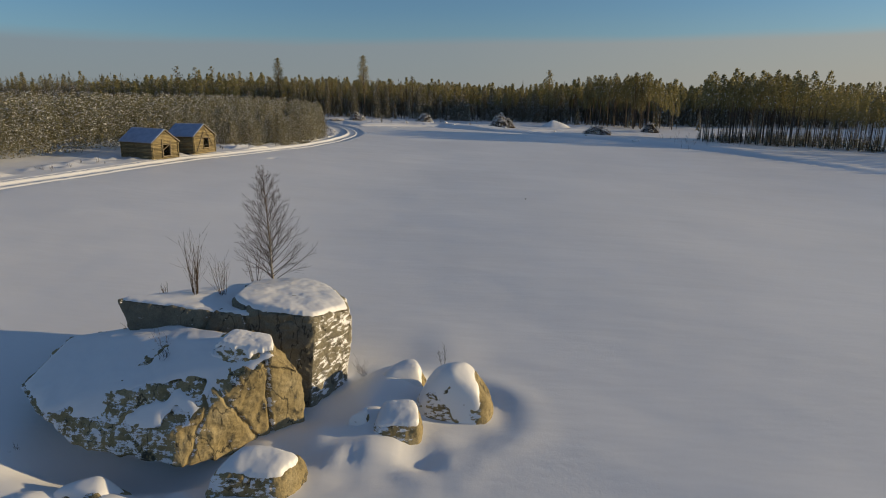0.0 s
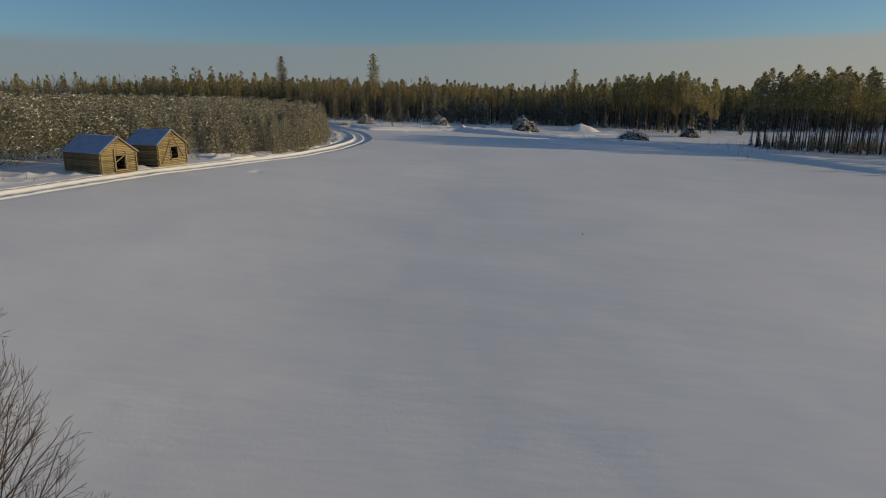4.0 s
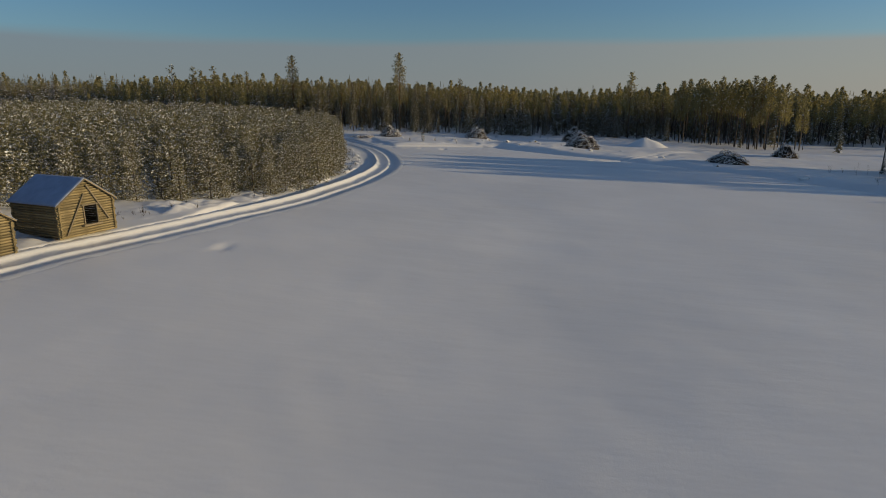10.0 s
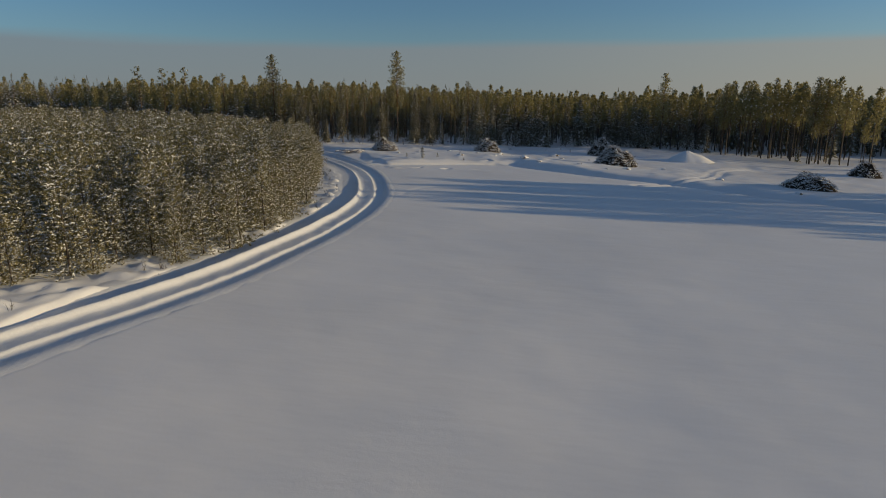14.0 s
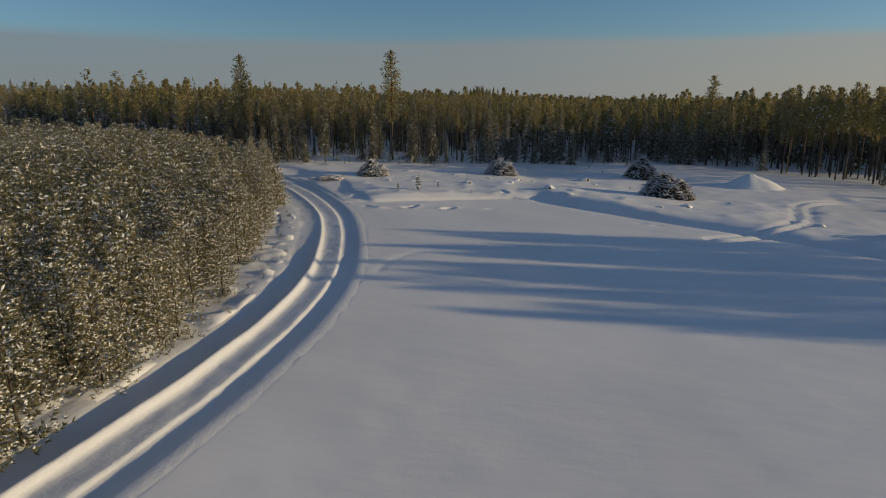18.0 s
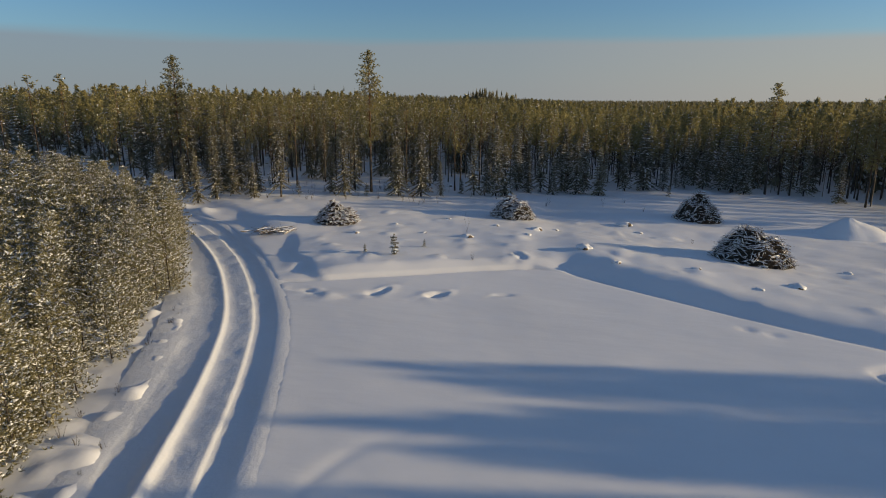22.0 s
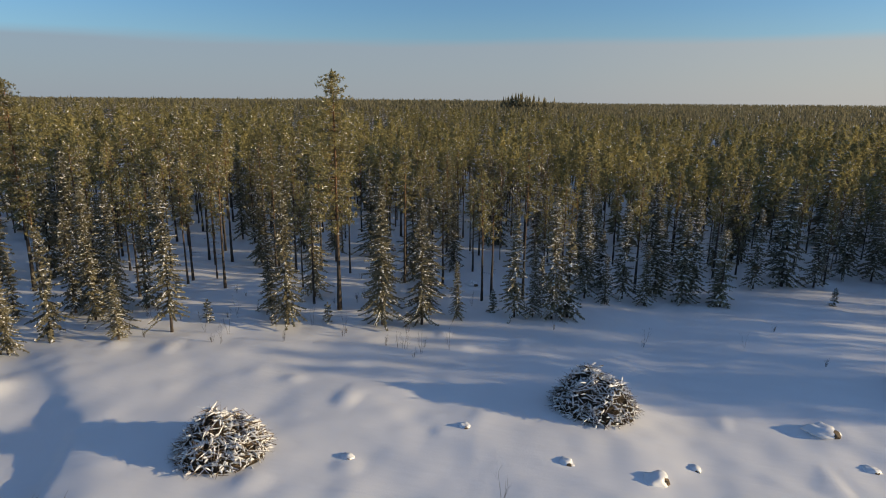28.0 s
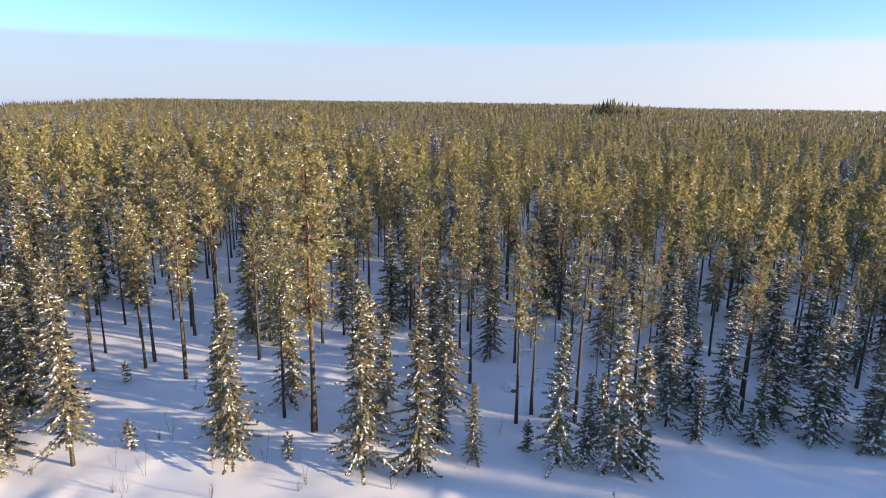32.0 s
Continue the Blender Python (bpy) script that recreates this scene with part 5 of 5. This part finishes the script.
        for a in range(n_u):
            for b in range(n_v):
                q = (a * w + b, (a + 1) * w + b, (a + 1) * w + b + 1, a * w + b + 1)
                fs.append(q[::-1])
                fs.append(tuple(k + top for k in q))
        for a in range(n_u):
            for b in (0, n_v):
                q = (a * w + b, (a + 1) * w + b, (a + 1) * w + b + top, a * w + b + top)
                fs.append(q if b == 0 else q[::-1])
        for b in range(n_v):
            for a in (0, n_u):
                q = (a * w + b, a * w + b + 1, a * w + b + 1 + top, a * w + b + top)
                fs.append(q if a else q[::-1])
        part("roof_cover", mesh_of("roof_cover", vs, fs, [ROOF], smooth=True), e, "frosted grey roofing felt", m=tilt)
        for xx in (over - 0.02, -length - over + 0.02):
            part("bargeboard", plank(0.03, slope, 0.10, BOARD), e, m=pose(xx + (0.03 if xx > 0 else -0.03), cy, cz - 0.03, -sy * ang))
    return tagged(e, label, "log barn", group="hay barns by the road")


def barn_pose(p, q):
    """Middle of the gable's foot and the turn that makes local +x face out of it."""
    d = Vector((q[0] - p[0], q[1] - p[1]))
    return (p[0] + q[0]) / 2, (p[1] + q[1]) / 2, math.degrees(math.atan2(-d.x, d.y))


bx, by, bt = barn_pose((-39.4, 85.9), (-38.0, 90.0))
make_barn(bx, by, 1.35, bt, 4.2, 4.7, 2.45, 3.95, (0.25, 0.95, 0.75, 1.35), [(-1.75, 0.2, -0.15, 3.0), (1.65, 0.9, 0.1, 3.6)],
          "weathered log hay barn with an open doorway and two leaning braces")
bx, by, bt = barn_pose((-41.9, 78.9), (-40.35, 82.9))
make_barn(bx, by, 1.0, bt, 4.2, 5.4, 2.4, 3.9, (0.15, 1.1, 0.55, 1.45), [(-0.55, 0.3, -0.55, 2.75), (0.85, 0.3, 0.85, 2.5), (-0.45, 1.35, 0.6, 2.0)],
          "weathered log hay barn with a board slanting across its doorway", 1.5)
# stones and logs by the barns
for k, (x, y, w, h, t) in enumerate([(-37.3, 88.0, 1.5, 0.5, 70), (-37.4, 90.6, 1.2, 0.4, 60)]):
    e = base_at("timber_stack", x, y, gz(x, y), t)
    for j in range(5):
        part("timber", log_of(w + 0.1 * (j % 3), 0.09, j), e, m=pose(0.05 * (j % 2), (j % 3) * 0.2 - 0.2, 0.09 + 0.17 * (j // 3), 0, 0, 3 * (j - 2)))
    part("snow", plank(w * 0.9, 0.5, 0.12, SNOW_CAP, 0.05), e, m=pose(0, 0, 0.4))
    tagged(e, "short stack of old timbers under snow beside the barn", "timber stack")

# ---------- brush piles ----------
def stick_mesh(seed):
    rng = random.Random(seed)
    ln = rng.uniform(1.3, 2.6)
    tubes = []
    d = Vector((1, 0, 0))
    limb(rng, tubes, Vector((-ln / 2, 0, 0)), d, ln, rng.uniform(0.022, 0.045), 1, 0.0, 4)
    v, f = join_tubes(tubes)
    # snow lying along the upper side
    o = len(v)
    n = 6
    sv, sf = [], []
    for i in range(n + 1):
        u = i / n
        w = 0.046 * math.sin(math.pi * min(1, max(0.05, u))) + 0.008
        xx = -ln * 0.45 + ln * 0.85 * u
        sv += [(xx, -w, 0.03), (xx, 0, 0.03 + w * 1.3), (xx, w, 0.03)]
    for i in range(n):
        a = i * 3
        sf += [(a, a + 1, a + 4, a + 3), (a + 1, a + 2, a + 5, a + 4)]
    return mesh_of("stick", [tuple(q) for q in v] + sv, f + [tuple(k + o for k in q) for q in sf], [STICK, SNOW_CAP], [0] * len(f) + [1] * len(sf))


sticks = [stick_mesh(200 + k) for k in range(16)]


def make_pile(x, y, width, height, seed, count, label):
    rng = random.Random(seed)
    e = base_at("brush_pile", x, y, gz(x, y) - 0.08)
    rw = width / 2

    def top(u, v):
        d = math.hypot(u, v)
        return height * max(0.0, 1 - d ** 2.0) * (1 + 0.6 * noise.noise((u * 2.2 + seed * 3.7, v * 2.2, 0)))

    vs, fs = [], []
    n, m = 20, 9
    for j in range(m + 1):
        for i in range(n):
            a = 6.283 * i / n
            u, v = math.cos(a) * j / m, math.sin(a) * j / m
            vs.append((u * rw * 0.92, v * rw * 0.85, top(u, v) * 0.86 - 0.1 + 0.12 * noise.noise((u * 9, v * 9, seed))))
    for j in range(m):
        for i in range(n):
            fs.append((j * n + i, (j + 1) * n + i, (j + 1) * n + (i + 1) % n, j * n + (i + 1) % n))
    # solid mound under the sticks; its dark colour carries the pile's inner shade
    part("core", mesh_of("core", vs, fs, [SHADED_BRUSH]), e, "inner brush of the pile, with its shade in the dark colour")
    for k in range(count):
        d, a = math.sqrt(rng.random()) * 0.98, rng.random() * 6.283
        u, v = math.cos(a) * d, math.sin(a) * d
        sl = math.degrees(math.atan2(height * 1.5 * d ** 0.5, rw)) * rng.uniform(0.1, 0.75)
        head = rng.uniform(0, 360)
        down = math.cos(radians(head) - a)
        size = rng.uniform(0.4, 0.85) * (0.75 + 0.05 * width)
        part("stick", sticks[rng.randrange(16)], e, m=pose(u * rw * 0.9, v * rw * 0.85, top(u, v) * 0.9 + 0.06, rng.uniform(-20, 20), down * sl + rng.gauss(0, 12), head) @ Matrix.Scale(size, 4))
    # the finer twigs, too many to pick apart
    s = Soup()
    for k in range(count * 4):
        d, a = math.sqrt(rng.random()), rng.random() * 6.283
        u, v = math.cos(a) * d, math.sin(a) * d
        p = Vector((u * rw * 0.93, v * rw * 0.88, top(u, v) * 0.92 + rng.uniform(-0.05, 0.16)))
        way = Vector((rng.gauss(0, 1) + u * 0.6, rng.gauss(0, 1) + v * 0.6, rng.gauss(0, 0.35) - 0.1)).normalized()
        ln, r = rng.uniform(0.3, 0.75), rng.uniform(0.015, 0.035)
        w = way.orthogonal().normalized() * r
        x2 = way.cross(w)
        q, m = p + way * ln + Vector((0, 0, rng.uniform(-0.12, 0.12))), 1 if rng.random() < 0.5 else 0
        s.tri(p - w, p + w, q, m)
        s.tri(p - x2, p + x2, q, m)
        if m:
            lump(s, p + way * ln * 0.4 + Vector((0, 0, 0.02)), way, ln * 0.8, 0.13, 0.07)
    vv, mm = s.arrays()
    twigs = part("tangle", mesh_of("tangle", vv, np.arange(len(vv)).reshape(-1, 3), [STICK, TREE_SNOW], mm), e, "tangle of thin frosted twigs")
    twigs["kind"] = "stuff"
    return tagged(e, label, "brush pile", group="brush piles on the clearing")


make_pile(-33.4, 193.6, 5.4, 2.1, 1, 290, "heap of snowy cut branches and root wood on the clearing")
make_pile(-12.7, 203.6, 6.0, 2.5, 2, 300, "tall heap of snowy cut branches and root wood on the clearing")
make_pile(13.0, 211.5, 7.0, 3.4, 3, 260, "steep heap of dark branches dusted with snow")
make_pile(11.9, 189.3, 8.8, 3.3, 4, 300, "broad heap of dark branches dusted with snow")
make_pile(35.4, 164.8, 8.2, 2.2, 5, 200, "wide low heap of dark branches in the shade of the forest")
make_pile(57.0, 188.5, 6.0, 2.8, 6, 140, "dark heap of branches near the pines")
# fallen brush by the road
e = base_at("fallen_brush", -38.3, 186.6, gz(-38.3, 186.6), 12)
brng = random.Random(8)
for k in range(34):
    part("stick", sticks[brng.randrange(16)], e, m=pose(brng.gauss(0, 0.9), brng.gauss(0, 0.5), 0.1 + 0.35 * brng.random(), brng.uniform(-20, 20), brng.uniform(-14, 10), brng.gauss(5, 25) + (180 if brng.random() < 0.3 else 0)) @ Matrix.Scale(brng.uniform(0.6, 1.25), 4))
tagged(e, "fallen snowy branches lying on a low mound", "brush")


# ---------- stumps, snow heap, saplings, weeds ----------
def make_stump(x, y, r, h, seed):
    rng = random.Random(seed)
    e = base_at("stump", x, y, gz(x, y) - 0.14, rng.uniform(-40, 40), 0.8)
    v, f = tube([(0.5 * r, -0.7 * r, -0.2), (0.6 * r, -1.0 * r, h * 0.4), (0.75 * r, -1.2 * r, h * 0.75)], [r * 1.1, r * 0.8, r * 0.5], 9)
    part("wood", mesh_of("wood", [q + Vector([rng.gauss(0, 0.015) for _ in range(3)]) for q in v], f, [STICK]), e)
    bm = bmesh.new()
    bmesh.ops.create_icosphere(bm, subdivisions=3, radius=1.0)
    for q in bm.verts:
        p = q.co.copy()
        k = 1 + 0.35 * noise.noise(p * 1.4 + Vector((seed * 3.1, 0, 0))) + 0.15 * noise.noise(p * 3.5 + Vector((0, seed, 0)))
        q.co = Vector((p.x * r * 2.1 * k - 0.5 * r, p.y * r * 1.7 * k, (h * 0.35 + p.z * (h * 0.85 if p.z > 0 else 0.5 * h)) * k))
    me = bpy.data.meshes.new("snow")
    bm.to_mesh(me)
    bm.free()
    for p in me.polygons:
        p.use_smooth = True
    me.materials.append(SNOW_CAP)
    part("snow", me, e)
    tagged(e, "tree stump buried under a lump of snow on the clearing", "stump", group="stumps on the clearing")


for k, (x, y, r, h) in enumerate([(2.0, 204.6, 0.62, 0.6), (3.0, 200.9, 0.3, 0.35), (-9.9, 196.2, 0.42, 0.5), (-5.4, 186.6, 0.44, 0.62), (-11.0, 192.6, 0.3, 0.3), (-14.6, 196.6, 0.3, 0.3), (-17.6, 190.0, 0.45, 0.4), (4.3, 181.9, 0.3, 0.3),
                                  (8.2, 177.2, 0.26, 0.28), (12.0, 178.8, 0.45, 0.45), (20.4, 186.8, 0.3, 0.3), (-22.6, 191.0, 0.25, 0.25), (-3.0, 182.2, 0.26, 0.3), (-23.3, 227.4, 0.45, 0.6), (-26.5, 194.5, 0.25, 0.3), (-29.8, 188.4, 0.28, 0.3),
                                  (-7.4, 198.2, 0.26, 0.3), (16.5, 199.5, 0.3, 0.35), (40.5, 146.5, 0.5, 0.6), (31.0, 158.0, 0.3, 0.45), (25.0, 171.0, 0.35, 0.4), (-20.6, 199.0, 0.24, 0.3)]):
    make_stump(x, y, r, h, 300 + k)

vs, fs = [], []
n, m = 40, 16
for j in range(m + 1):
    for i in range(n):
        a, d = 6.283 * i / n, j / m
        rr = 1 + 0.18 * noise.noise((math.cos(a) * 1.5, math.sin(a) * 1.5, 4))
        u, v = math.cos(a) * d * rr * 5.2, math.sin(a) * d * rr * 3.6
        vs.append((u, v, 2.5 * max(0, 1 - d ** 1.25) * (1 + 0.09 * noise.noise((u * 0.4, v * 0.4, 9))) - 0.15 + 0.08 * noise.noise((u * 2, v * 2, 3))))
for j in range(m):
    for i in range(n):
        fs.append((j * n + i, (j + 1) * n + i, (j + 1) * n + (i + 1) % n, j * n + (i + 1) % n))
heap = new("snow_mound", mesh_of("snow_mound", vs, fs, [SNOW_CAP], smooth=True))
heap.matrix_world = pose(30.5, 206.5, gz(30.5, 206.5))
tagged(heap, "tall heap of ploughed-up snow at the forest edge", "snow mound")

sapling_kinds = [shrub_parts(40 + k, h, n, 0.010, 5) for k, (h, n) in enumerate([(1.6, 2), (1.1, 4), (2.2, 2), (0.8, 5)])]
srng = random.Random(17)
spots = [(-17.9, 192.1, 2), (-16.6, 180.9, 3), (8, 196, 3)]
spots += [(srng.uniform(-50, -22), srng.uniform(206, 213.5), srng.randrange(4)) for _ in range(26)]
spots += [(srng.uniform(-46, -22), srng.uniform(208, 229), srng.choice((1, 3, 1, 0))) for _ in range(34)]
spots += [(srng.uniform(-20, 20), srng.uniform(214, 224), srng.choice((0, 3))) for _ in range(10)]
spots += [(srng.uniform(46, 62), srng.uniform(128, 160), srng.choice((0, 2, 1))) for _ in range(22)]
for x, y, k in spots:
    make_shrub("bare_sapling", sapling_kinds[k], x, y, gz(x, y), "thin leafless sapling standing in the snow", "sapling", srng.uniform(0, 360), srng.uniform(0.75, 1.2), "saplings")
weed_kinds = [shrub_parts(60 + k, 0.55, 5, 0.006, 4) for k in range(3)]
# verge weeds between road and stand
verge = smooth_line(ROAD_EDGE, 1.0)
vt = np.gradient(verge, axis=0)
for k in range(165):
    i = srng.randrange(45, len(verge) - 60)
    off = srng.uniform(5.8, 9.0)
    x, y = verge[i] + np.array([-vt[i, 1], vt[i, 0]]) * off
    if 74 < y < 92 and x > -46:
        continue
    make_shrub("dry_weed", weed_kinds[srng.randrange(3)], float(x), float(y), gz(x, y), "tuft of dry weeds on the snowy road verge", "weed", srng.uniform(0, 360), srng.uniform(0.6, 1.5), "dry weeds")
make_shrub("dry_weed", weed_kinds[0], 4.8, 62.3, gz(4.8, 62.3), "lone dry weed in the open snowfield", "weed", 40, 0.6, "dry weeds")
